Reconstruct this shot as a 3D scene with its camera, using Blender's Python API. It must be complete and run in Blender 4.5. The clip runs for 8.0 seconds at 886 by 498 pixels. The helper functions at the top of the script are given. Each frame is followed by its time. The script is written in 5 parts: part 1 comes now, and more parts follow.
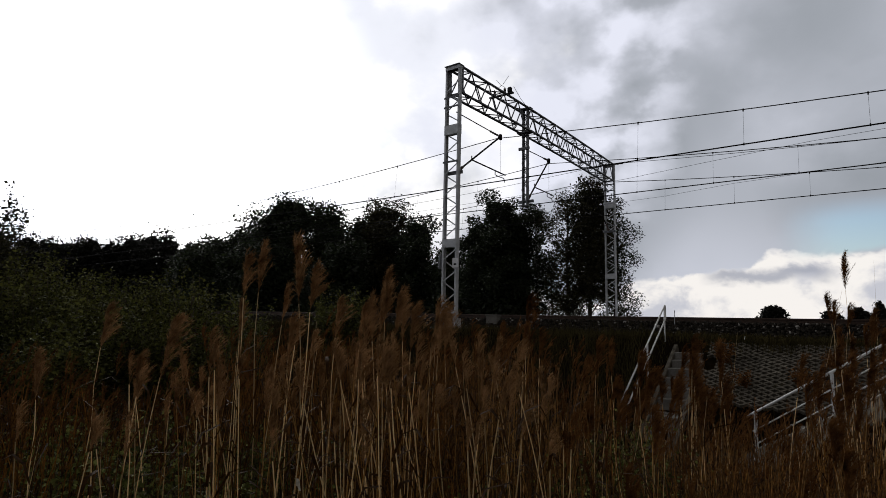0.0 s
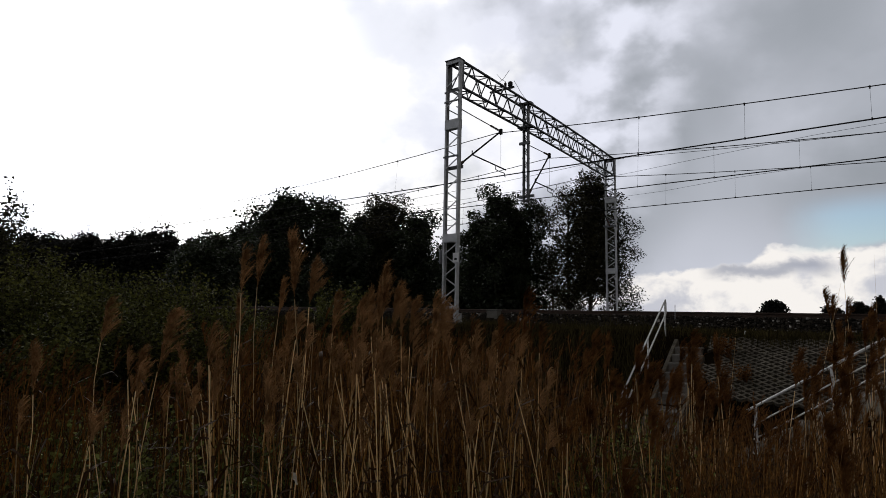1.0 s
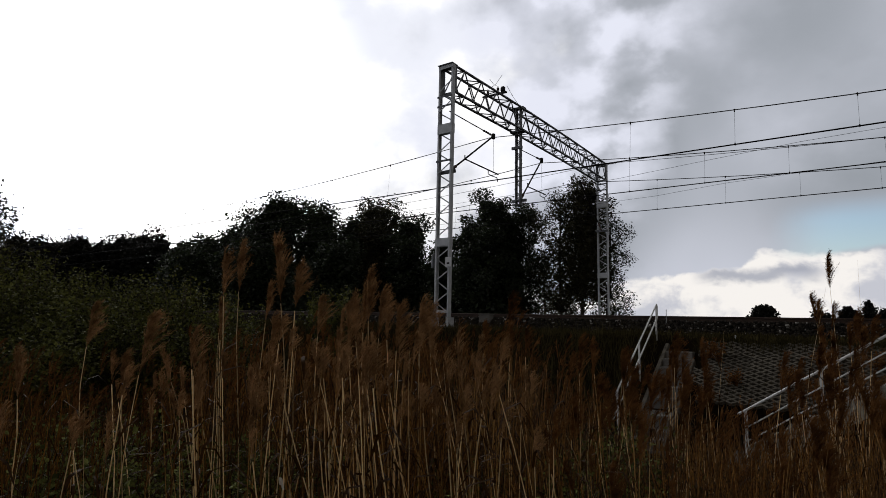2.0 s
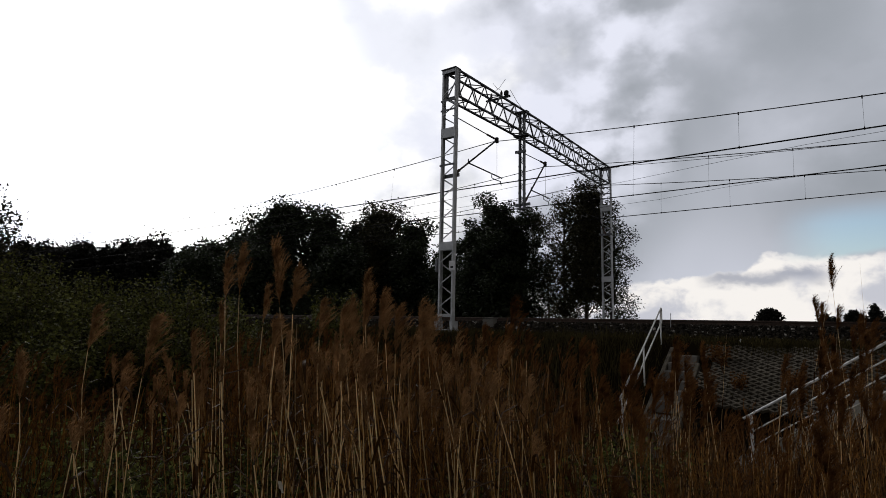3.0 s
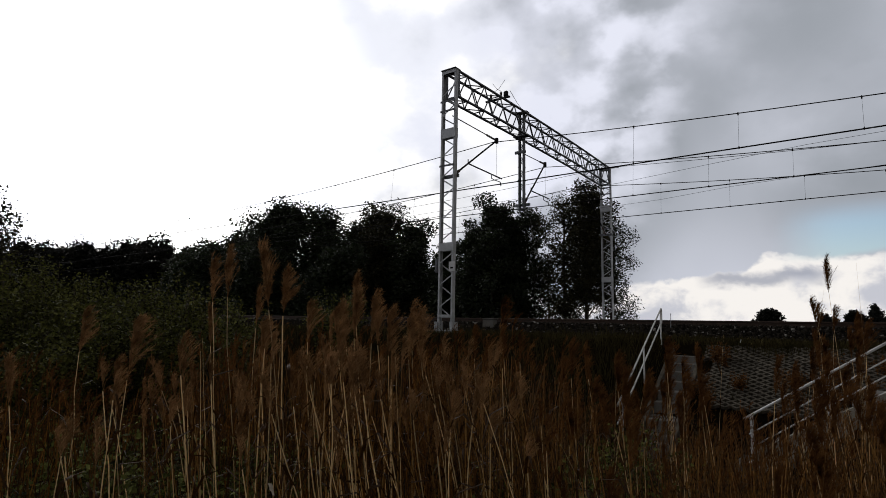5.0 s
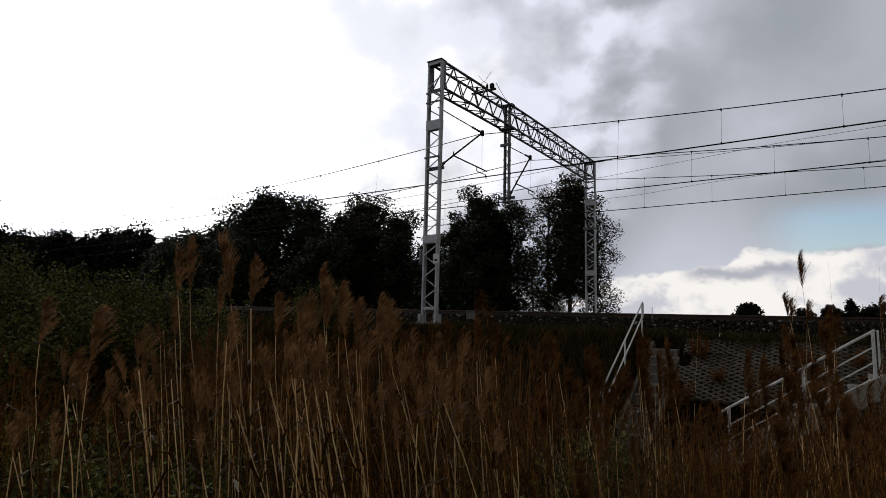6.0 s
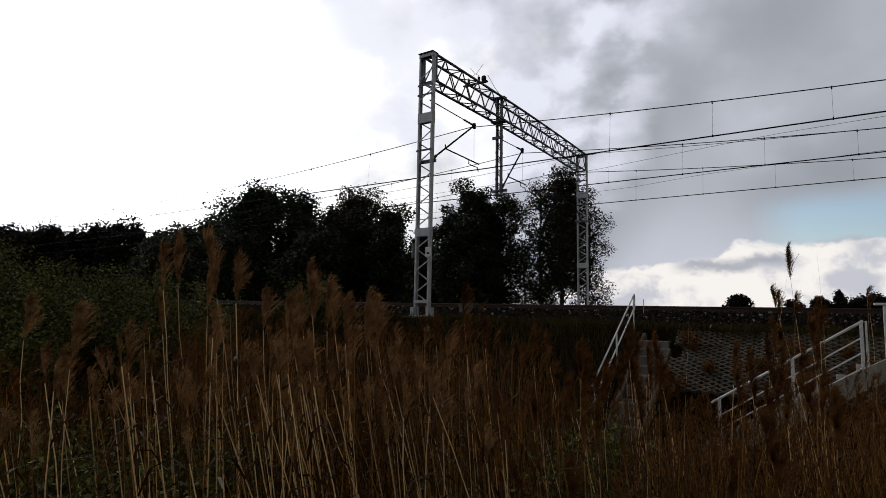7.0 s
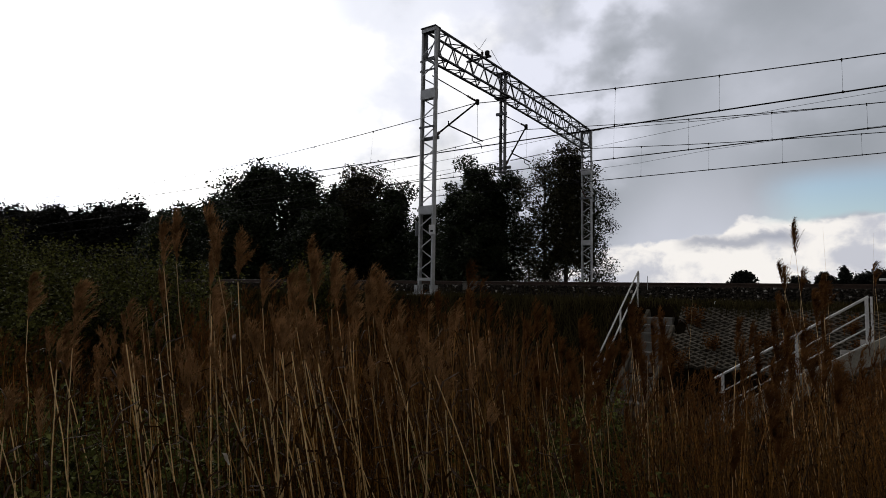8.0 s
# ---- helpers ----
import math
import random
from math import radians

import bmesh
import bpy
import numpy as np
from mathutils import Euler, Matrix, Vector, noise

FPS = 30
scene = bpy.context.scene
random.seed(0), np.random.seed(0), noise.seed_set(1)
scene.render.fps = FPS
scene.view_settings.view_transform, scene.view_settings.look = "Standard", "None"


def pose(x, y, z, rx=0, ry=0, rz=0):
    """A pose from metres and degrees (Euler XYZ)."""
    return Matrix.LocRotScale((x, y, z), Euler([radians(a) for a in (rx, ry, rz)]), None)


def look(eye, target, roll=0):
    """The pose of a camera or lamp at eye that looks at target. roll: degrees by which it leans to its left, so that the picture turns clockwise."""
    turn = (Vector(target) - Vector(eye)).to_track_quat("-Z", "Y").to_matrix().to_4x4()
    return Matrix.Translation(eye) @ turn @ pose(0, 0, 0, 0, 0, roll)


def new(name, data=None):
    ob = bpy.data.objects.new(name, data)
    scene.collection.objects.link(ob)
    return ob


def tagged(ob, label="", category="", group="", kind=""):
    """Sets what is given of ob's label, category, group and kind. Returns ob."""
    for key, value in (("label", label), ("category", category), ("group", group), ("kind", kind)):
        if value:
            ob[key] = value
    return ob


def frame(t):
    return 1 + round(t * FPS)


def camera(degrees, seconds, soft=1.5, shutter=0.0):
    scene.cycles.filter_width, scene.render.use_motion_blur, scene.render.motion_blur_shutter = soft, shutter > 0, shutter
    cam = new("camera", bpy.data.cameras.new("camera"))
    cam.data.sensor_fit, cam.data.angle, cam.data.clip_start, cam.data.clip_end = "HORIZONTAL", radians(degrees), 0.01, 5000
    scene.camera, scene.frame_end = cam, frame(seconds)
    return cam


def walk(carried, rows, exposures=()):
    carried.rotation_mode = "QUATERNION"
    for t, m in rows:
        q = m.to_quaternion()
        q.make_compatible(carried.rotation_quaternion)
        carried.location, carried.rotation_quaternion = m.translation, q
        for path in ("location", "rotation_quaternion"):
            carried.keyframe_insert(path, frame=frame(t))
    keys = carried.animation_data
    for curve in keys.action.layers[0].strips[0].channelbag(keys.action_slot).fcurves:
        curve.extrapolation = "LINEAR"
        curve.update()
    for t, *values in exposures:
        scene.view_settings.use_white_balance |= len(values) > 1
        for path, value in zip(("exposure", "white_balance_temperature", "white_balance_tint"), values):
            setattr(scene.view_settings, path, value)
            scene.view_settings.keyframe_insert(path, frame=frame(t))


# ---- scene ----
FOV = 76.24
cam = camera(FOV, 8.0, soft=0.8)
PATH = [
    (0.0, pose(11.772, -16.140, 0.188, 97.18, -1.20, 36.73)),
    (0.5, pose(11.776, -16.140, 0.188, 96.61, -1.20, 36.35)),
    (1.0, pose(11.772, -16.140, 0.188, 96.66, -1.15, 36.79)),
    (1.5, pose(11.778, -16.144, 0.188, 96.68, -1.08, 36.26)),
    (1.7, pose(11.779, -16.144, 0.188, 96.85, -1.11, 35.99)),
    (2.8, pose(11.782, -16.148, 0.184, 97.46, -1.22, 36.37)),
    (3.0, pose(11.782, -16.148, 0.184, 97.49, -1.15, 36.41)),
    (3.5, pose(11.772, -16.140, 0.188, 97.27, -1.18, 36.90)),
    (4.0, pose(11.780, -16.146, 0.188, 97.66, -1.32, 36.27)),
    (4.2, pose(11.780, -16.145, 0.188, 97.93, -1.39, 36.63)),
    (5.3, pose(11.783, -16.132, 0.189, 97.54, -0.78, 36.14)),
    (5.5, pose(11.784, -16.125, 0.190, 97.68, -0.74, 35.83)),
    (6.0, pose(11.788, -16.093, 0.197, 96.78, -1.42, 34.86)),
    (6.5, pose(11.792, -16.082, 0.201, 96.50, -1.24, 34.68)),
    (7.0, pose(11.784, -16.074, 0.201, 96.10, -1.11, 34.13)),
    (7.5, pose(11.780, -16.074, 0.202, 95.92, -1.30, 34.66)),
    (8.0, pose(11.772, -16.048, 0.198, 93.85, -0.85, 34.54)),
]
walk(cam, PATH)

# ---- light: broken cloud, the sun hidden behind bright cloud ahead ----
SUN_AZ, SUN_EL = radians(66), radians(30)   # azimuth from +Y towards -X
sun_dir = Vector((-math.sin(SUN_AZ) * math.cos(SUN_EL), math.cos(SUN_AZ) * math.cos(SUN_EL), math.sin(SUN_EL)))


def compass(az, el):
    """Unit vector at az degrees from +Y towards -X and el degrees up."""
    a, e = radians(az), radians(el)
    return Vector((-math.sin(a) * math.cos(e), math.cos(a) * math.cos(e), math.sin(e)))


def make_world():
    world = bpy.data.worlds.new("sky")
    scene.world = world
    world.use_nodes = True
    nt = world.node_tree
    nt.nodes.clear()
    N, K = nt.nodes.new, nt.links.new

    def val(x, sock):
        if isinstance(x, (int, float)):
            sock.default_value = x
        else:
            K(x, sock)

    def m(op, a, b=0.0, c=0.0):
        n = N("ShaderNodeMath")
        n.operation = op
        val(a, n.inputs[0]), val(b, n.inputs[1]), val(c, n.inputs[2])
        return n.outputs[0]

    def step(x, lo, hi, a=0.0, b=1.0):
        n = N("ShaderNodeMapRange")
        n.interpolation_type = "SMOOTHSTEP"
        val(x, n.inputs[0])
        for i, v in enumerate((lo, hi, a, b)):
            n.inputs[i + 1].default_value = v
        return n.outputs[0]

    def mix(f, a, b):
        n = N("ShaderNodeMix")
        n.data_type = "RGBA"
        val(f, n.inputs[0])
        for s, x in ((n.inputs[6], a), (n.inputs[7], b)):
            if isinstance(x, tuple):
                s.default_value = (*x, 1)
            else:
                K(x, s)
        return n.outputs[2]

    coord = N("ShaderNodeTexCoord").outputs["Generated"]
    sep = N("ShaderNodeSeparateXYZ")
    K(coord, sep.inputs[0])
    z = sep.outputs[2]

    def toward(v):
        n = N("ShaderNodeVectorMath")
        n.operation = "DOT_PRODUCT"
        K(coord, n.inputs[0])
        n.inputs[1].default_value = v
        return n.outputs["Value"]

    comb = N("ShaderNodeCombineXYZ")
    K(sep.outputs[0], comb.inputs[0])
    K(sep.outputs[1], comb.inputs[1])
    K(m("MULTIPLY", z, 1.35), comb.inputs[2])

    def cloud(scale, detail, rough, offset, warp=0.3):
        mp = N("ShaderNodeMapping")
        mp.inputs["Location"].default_value = offset
        K(comb.outputs[0], mp.inputs[0])
        n = N("ShaderNodeTexNoise")
        K(mp.outputs[0], n.inputs["Vector"])
        n.inputs["Scale"].default_value, n.inputs["Detail"].default_value = scale, detail
        n.inputs["Roughness"].default_value, n.inputs["Distortion"].default_value = rough, warp
        return n.outputs["Fac"]

    def about(az, el, lo, hi, ragged=0.0, tex=None):
        """A soft round region of the sky, its edge ragged by a noise."""
        d = toward(compass(az, el))
        if ragged:
            d = m("ADD", d, m("MULTIPLY", m("SUBTRACT", tex, 0.5), ragged))
        return step(d, lo, hi)

    big = cloud(2.4, 2, 0.45, (3.1, 1.7, 0.0), 0.0)
    fine = cloud(6.0, 6, 0.50, (0.4, 5.2, 1.0), 0.1)
    lump = cloud(9.0, 5, 0.48, (2.7, 0.9, 3.3), 0.0)
    crisp = cloud(17.0, 6, 0.55, (5.1, 2.9, 0.7), 0.2)
    near_sun = toward(sun_dir)
    # thin veil towards the sun, brightest close to it
    glow = step(m("ADD", near_sun, m("MULTIPLY", m("SUBTRACT", fine, 0.5), 0.30)), 0.800, 0.925)
    dazzle = step(toward(compass(70, 14)), 0.885, 0.985, 1.0, 2.7)
    # heavy rain cloud, with a brighter lavender bank under and beside it
    rain = m("MAXIMUM", about(9.5, 26.0, 0.925, 0.994, 0.13, fine), m("MULTIPLY", about(0.5, 18.5, 0.965, 0.996, 0.05, fine), 0.85))
    puff = m("MULTIPLY", step(lump, 0.44, 0.60), about(28, 22, 0.945, 0.992, 0.06, fine))
    bank = about(31, 23.5, 0.955, 0.996, 0.09, lump)
    light = m("ADD", m("MULTIPLY_ADD", big, 0.9, 0.09), m("MULTIPLY", m("SUBTRACT", fine, 0.5), 0.75))
    light = m("ADD", light, m("MULTIPLY", m("ADD", rain, m("MULTIPLY", about(26, 14.5, 0.965, 0.992, 0.02, fine), 1.0)), -0.26))
    light = m("ADD", light, m("ADD", m("MULTIPLY", puff, 0.30), m("MULTIPLY", bank, 0.56)))
    light = m("MAXIMUM", m("MINIMUM", light, 1.1), 0.0)
    grey = mix(light, (0.215, 0.240, 0.262), (0.80, 0.82, 0.93))
    # low cream cumulus in front of the gap, its upper edge rising to one side
    rise = m("MAXIMUM", m("MULTIPLY", m("SUBTRACT", toward(compass(-2, 0)), 0.950), 0.95), -0.03)
    low = step(m("ADD", m("SUBTRACT", z, rise), m("ADD", m("MULTIPLY", m("SUBTRACT", lump, 0.5), 0.08), m("MULTIPLY", m("SUBTRACT", crisp, 0.5), 0.05))), 0.064, 0.074, 1.0, 0.0)
    streak = m("MULTIPLY", step(m("ABSOLUTE", m("SUBTRACT", m("ADD", z, m("MULTIPLY", m("SUBTRACT", crisp, 0.5), 0.05)), 0.079)), 0.001, 0.017, 1.0, 0.0), about(7.0, 4.5, 0.9950, 0.9988, 0.006, lump))
    cream = mix(step(m("ADD", m("MULTIPLY_ADD", crisp, 0.55, m("MULTIPLY", fine, 0.45)), m("MULTIPLY", z, 0.9)), 0.45, 0.60), (0.56, 0.57, 0.63), (0.93, 0.895, 0.86))
    cream = mix(m("MULTIPLY", streak, 0.85), cream, (0.36, 0.38, 0.45))
    cloudy = mix(low, grey, cream)
    # unseen cloud overhead and behind the camera, dimmed to set the foreground light
    undimmed = m("MULTIPLY", step(near_sun, -0.05, 0.36), step(z, 0.50, 0.72, 1.0, 0.0))
    unseen_dim = mix(undimmed, (0.335, 0.312, 0.272), (1.0, 1.0, 1.0))
    n = N("ShaderNodeMix")
    n.data_type, n.blend_type = "RGBA", "MULTIPLY"
    n.inputs[0].default_value = 1.0
    K(cloudy, n.inputs[6]), K(unseen_dim, n.inputs[7])
    bright = N("ShaderNodeVectorMath")
    bright.operation = "SCALE"
    K(mix(step(m("ADD", m("MULTIPLY", big, 0.4), m("MULTIPLY", fine, 0.6)), 0.40, 0.53), (0.88, 0.90, 0.985), (1.18, 1.17, 1.16)), bright.inputs[0])
    K(dazzle, bright.inputs["Scale"])
    veil = mix(glow, n.outputs[2], bright.outputs[0])
    sky = N("ShaderNodeTexSky")
    sky.sky_type, sky.sun_disc = "NISHITA", False
    sky.sun_elevation, sky.sun_rotation = SUN_EL, -SUN_AZ
    dim = mix(1.0, (0, 0, 0), sky.outputs[0])
    n = N("ShaderNodeVectorMath")
    n.operation = "SCALE"
    K(dim, n.inputs[0])
    n.inputs["Scale"].default_value = 0.115
    gap = m("MULTIPLY", step(m("ADD", toward(compass(-4.0, 8.2)), m("MULTIPLY", m("SUBTRACT", fine, 0.5), 0.012)), 0.984, 0.9975), m("MULTIPLY", step(m("ADD", z, m("MULTIPLY", m("SUBTRACT", fine, 0.5), 0.08)), 0.098, 0.112), step(z, 0.150, 0.195, 1.0, 0.0)))
    col = mix(gap, veil, n.outputs[0])
    bg = N("ShaderNodeBackground")
    K(col, bg.inputs[0])
    bg.inputs[1].default_value = 1.0
    K(bg.outputs[0], N("ShaderNodeOutputWorld").inputs[0])


make_world()
sun = new("sun", bpy.data.lights.new("sun", "SUN"))
sun.data.energy, sun.data.angle, sun.data.color = 0.12, radians(14), (1.0, 0.95, 0.88)
sun.matrix_world = look(sun_dir * 100, (0, 0, 0))
scene.view_settings.exposure = 0.0


# ---- materials ----
def surface(name, dark, light, scale=8.0, rough=0.7, metal=0.0, bump=0.3, fine=60.0, island=0.0, spread=0.0, translucent=0.0, spec=None):
    """Two-scale mottled surface; island: lightness change from piece to piece of a mesh, spread: from object to object."""
    mt = bpy.data.materials.new(name)
    mt.use_nodes = True
    nt = mt.node_tree
    N, K = nt.nodes.new, nt.links.new
    bsdf = nt.nodes["Principled BSDF"]
    co = N("ShaderNodeTexCoord").outputs["Object"]

    def noise_tex(sc, detail):
        n = N("ShaderNodeTexNoise")
        K(co, n.inputs["Vector"])
        n.inputs["Scale"].default_value, n.inputs["Detail"].default_value = sc, detail
        return n.outputs["Fac"]

    a, b = noise_tex(scale, 3), noise_tex(fine, 4)
    s = N("ShaderNodeMath")
    s.operation = "MULTIPLY_ADD"
    K(b, s.inputs[0])
    s.inputs[1].default_value = 0.5
    half = N("ShaderNodeMath")
    half.operation = "MULTIPLY"
    half.inputs[1].default_value = 0.5
    K(a, half.inputs[0])
    K(half.outputs[0], s.inputs[2])
    r = N("ShaderNodeMapRange")
    r.inputs[1].default_value, r.inputs[2].default_value = 0.36, 0.64
    K(s.outputs[0], r.inputs[0])
    mx = N("ShaderNodeMix")
    mx.data_type = "RGBA"
    K(r.outputs[0], mx.inputs[0])
    mx.inputs[6].default_value, mx.inputs[7].default_value = (*dark, 1), (*light, 1)
    col = mx.outputs[2]
    for amount, node, out in ((island, "ShaderNodeNewGeometry", "Random Per Island"), (spread, "ShaderNodeObjectInfo", "Random")):
        if amount:
            v = N("ShaderNodeMapRange")
            v.inputs[3].default_value, v.inputs[4].default_value = 1 - amount, 1 + amount
            K(N(node).outputs[out], v.inputs[0])
            h = N("ShaderNodeHueSaturation")
            K(v.outputs[0], h.inputs["Value"])
            K(col, h.inputs["Color"])
            col = h.outputs[0]
    K(col, bsdf.inputs["Base Color"])
    bsdf.inputs["Roughness"].default_value, bsdf.inputs["Metallic"].default_value = rough, metal
    bsdf.inputs["Specular IOR Level"].default_value = spec if spec is not None else (0.5 if metal or rough < 0.5 else 0.12)
    if bump:
        bp = N("ShaderNodeBump")
        bp.inputs["Strength"].default_value, bp.inputs["Distance"].default_value = bump, 0.01
        K(s.outputs[0], bp.inputs["Height"])
        K(bp.outputs[0], bsdf.inputs["Normal"])
    if translucent:
        tr = N("ShaderNodeBsdfTranslucent")
        K(col, tr.inputs[0])
        ms = N("ShaderNodeMixShader")
        ms.inputs[0].default_value = translucent
        K(bsdf.outputs[0], ms.inputs[1])
        K(tr.outputs[0], ms.inputs[2])
        K(ms.outputs[0], nt.nodes["Material Output"].inputs[0])
    return mt


# soil kept near black: the deep shade between the reeds is in its colour
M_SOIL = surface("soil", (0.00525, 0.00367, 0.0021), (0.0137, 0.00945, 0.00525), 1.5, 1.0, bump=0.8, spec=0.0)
M_TURF = surface("turf", (0.03, 0.027, 0.0105), (0.075, 0.06, 0.0255), 2.0, 0.95, bump=0.8, island=0.4, spec=0.0)
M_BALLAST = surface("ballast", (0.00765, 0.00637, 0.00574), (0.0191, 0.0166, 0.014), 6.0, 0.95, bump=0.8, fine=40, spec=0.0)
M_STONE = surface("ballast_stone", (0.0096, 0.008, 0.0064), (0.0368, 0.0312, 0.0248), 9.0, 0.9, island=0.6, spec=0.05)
M_STONE_PALE = surface("pale_ballast_stone", (0.16, 0.145, 0.13), (0.34, 0.32, 0.29), 9.0, 0.9, island=0.5)
M_RAIL = surface("rail_steel", (0.03, 0.018, 0.012), (0.07, 0.04, 0.026), 12.0, 0.7, 0.3)
M_CONC = surface("concrete", (0.104, 0.0976, 0.0864), (0.216, 0.204, 0.184), 3.0, 0.9, bump=0.4, spread=0.12)
M_CONC_DARK = surface("weathered_concrete", (0.0418, 0.03648, 0.02812), (0.152, 0.133, 0.1064), 5.0, 0.92, bump=0.5, spread=0.15, spec=0.1)
M_CONC_PALE = surface("pale_concrete", (0.20, 0.185, 0.15), (0.42, 0.395, 0.33), 4.0, 0.9, bump=0.4)
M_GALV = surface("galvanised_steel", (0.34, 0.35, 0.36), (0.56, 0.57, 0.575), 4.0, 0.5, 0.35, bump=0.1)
# darker copy of the galvanised steel: backlit tone against the sky is in the colour
M_GALV_SHADED = surface("shaded_steel", (0.085, 0.08755, 0.0935), (0.1785, 0.1827, 0.1913), 5.0, 0.55, 0.5, bump=0.1)
M_WHITE = surface("white_paint", (0.62, 0.62, 0.61), (0.84, 0.84, 0.82), 9.0, 0.5, bump=0.1)
M_WIRE = surface("copper_wire", (0.012, 0.012, 0.013), (0.03, 0.028, 0.026), 6.0, 0.8, bump=0)
M_INSUL = surface("insulator_glaze", (0.05, 0.03, 0.025), (0.10, 0.06, 0.045), 9.0, 0.25, bump=0)
M_BARK = surface("bark", (0.03, 0.025, 0.02), (0.08, 0.065, 0.05), 6.0, 0.95, bump=0.9)
M_BIRCH = surface("pale_bark", (0.12, 0.11, 0.10), (0.42, 0.40, 0.38), 5.0, 0.85, bump=0.4)
# tree leaf colours, darker than real foliage: heavy crown shade is painted in
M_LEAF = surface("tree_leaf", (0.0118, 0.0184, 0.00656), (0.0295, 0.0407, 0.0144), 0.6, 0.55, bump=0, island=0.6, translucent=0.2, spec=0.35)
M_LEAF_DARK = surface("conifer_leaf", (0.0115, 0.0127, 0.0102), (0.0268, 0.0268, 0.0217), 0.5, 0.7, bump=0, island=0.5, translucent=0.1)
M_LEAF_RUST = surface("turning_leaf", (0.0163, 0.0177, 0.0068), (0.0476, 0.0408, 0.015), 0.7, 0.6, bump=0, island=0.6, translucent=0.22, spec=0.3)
M_BUSH = surface("willow_leaf", (0.0191, 0.0243, 0.00515), (0.14, 0.14, 0.0353), 0.9, 0.7, bump=0, island=0.85, translucent=0.15, spec=0.12)
M_WEED = surface("weed_leaf", (0.022, 0.030, 0.006), (0.20, 0.21, 0.062), 6.0, 0.7, bump=0, island=0.8, translucent=0.15, spec=0.05)
M_TWIG = surface("twig", (0.06, 0.045, 0.035), (0.14, 0.11, 0.085), 9.0, 0.9, bump=0.2)
# stems of the reed mass, coloured dark for the shade inside the bed
M_STEM_SHADED = surface("shaded_reed_stem", (0.0215, 0.00825, 0.00129), (0.287, 0.129, 0.0244), 3.0, 0.6, bump=0.1, island=0.75, spec=0.2)
# front stalks: pale reed, brightened further in colour to look lit
M_PALE_LIT = surface("lit_pale_reed_stem", (0.64, 0.395, 0.15), (0.95, 0.71, 0.39), 3.0, 0.45, bump=0.1, spread=0.45)
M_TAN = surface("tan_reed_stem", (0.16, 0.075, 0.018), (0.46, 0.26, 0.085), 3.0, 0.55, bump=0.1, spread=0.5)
# blades darkened likewise: shade inside the reed bed is in the colour
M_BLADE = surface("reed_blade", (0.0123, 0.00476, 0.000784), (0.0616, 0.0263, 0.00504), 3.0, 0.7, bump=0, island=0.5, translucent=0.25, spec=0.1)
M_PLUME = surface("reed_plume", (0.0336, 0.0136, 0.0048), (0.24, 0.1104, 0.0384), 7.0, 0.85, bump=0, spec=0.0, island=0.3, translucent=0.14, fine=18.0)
M_PLUME_PALE = surface("pale_plume", (0.125, 0.064, 0.026), (0.52, 0.305, 0.145), 7.0, 0.85, bump=0, spec=0.0, island=0.3, translucent=0.12, fine=18.0)
M_HUSK = surface("bleached_husk", (0.55, 0.50, 0.42), (0.80, 0.76, 0.68), 9.0, 0.7, bump=0.2)
M_SIGN = surface("sign_enamel", (0.62, 0.63, 0.64), (0.78, 0.78, 0.77), 8.0, 0.4, bump=0.05)
M_DARK = surface("black_enamel", (0.012, 0.012, 0.013), (0.03, 0.03, 0.03), 8.0, 0.5, bump=0.05)


# ---- building helpers ----
def part(name, bm, material, parent=None, label=""):
    me = bpy.data.meshes.new(name)
    bm.normal_update()
    bm.to_mesh(me)
    bm.free()
    me.materials.append(material)
    ob = new(name, me)
    ob.parent = parent
    return tagged(ob, label)


def piece(name, me, parent, m):
    ob = new(name, me)
    ob.parent = parent
    ob.matrix_basis = m
    return ob


def thing(name, m, label, category, group="", kind=""):
    ob = new(name)
    ob.matrix_basis = m
    return tagged(ob, label, category, group, kind)


def box(bm, x0, x1, y0, y1, z0, z1, bevel=0.0):
    vs = [bm.verts.new((x, y, z)) for x in (x0, x1) for y in (y0, y1) for z in (z0, z1)]
    fs = [bm.faces.new([vs[i] for i in f]) for f in ((0, 1, 3, 2), (4, 6, 7, 5), (0, 4, 5, 1), (2, 3, 7, 6), (0, 2, 6, 4), (1, 5, 7, 3))]
    if bevel:
        es = list({e for f in fs for e in f.edges})
        bmesh.ops.bevel(bm, geom=es, offset=bevel, segments=1, affect="EDGES")
    return bm


def bar(bm, a, b, w, h=None, up=(0, 0, 1)):
    """A straight bar of w x h section from a to b."""
    a, b, h = Vector(a), Vector(b), h or w
    d = (b - a).normalized()
    up = Vector(up)
    if abs(d.dot(up)) > 0.99:
        up = Vector((1, 0, 0))
    s = d.cross(up).normalized()
    t = s.cross(d)
    ring = [(-1, -1), (1, -1), (1, 1), (-1, 1)]
    va = [bm.verts.new(a + s * (i * w / 2) + t * (j * h / 2)) for i, j in ring]
    vb = [bm.verts.new(b + s * (i * w / 2) + t * (j * h / 2)) for i, j in ring]
    for i in range(4):
        bm.faces.new((va[i], va[(i + 1) % 4], vb[(i + 1) % 4], vb[i]))
    bm.faces.new(va[::-1]), bm.faces.new(vb)
    return bm


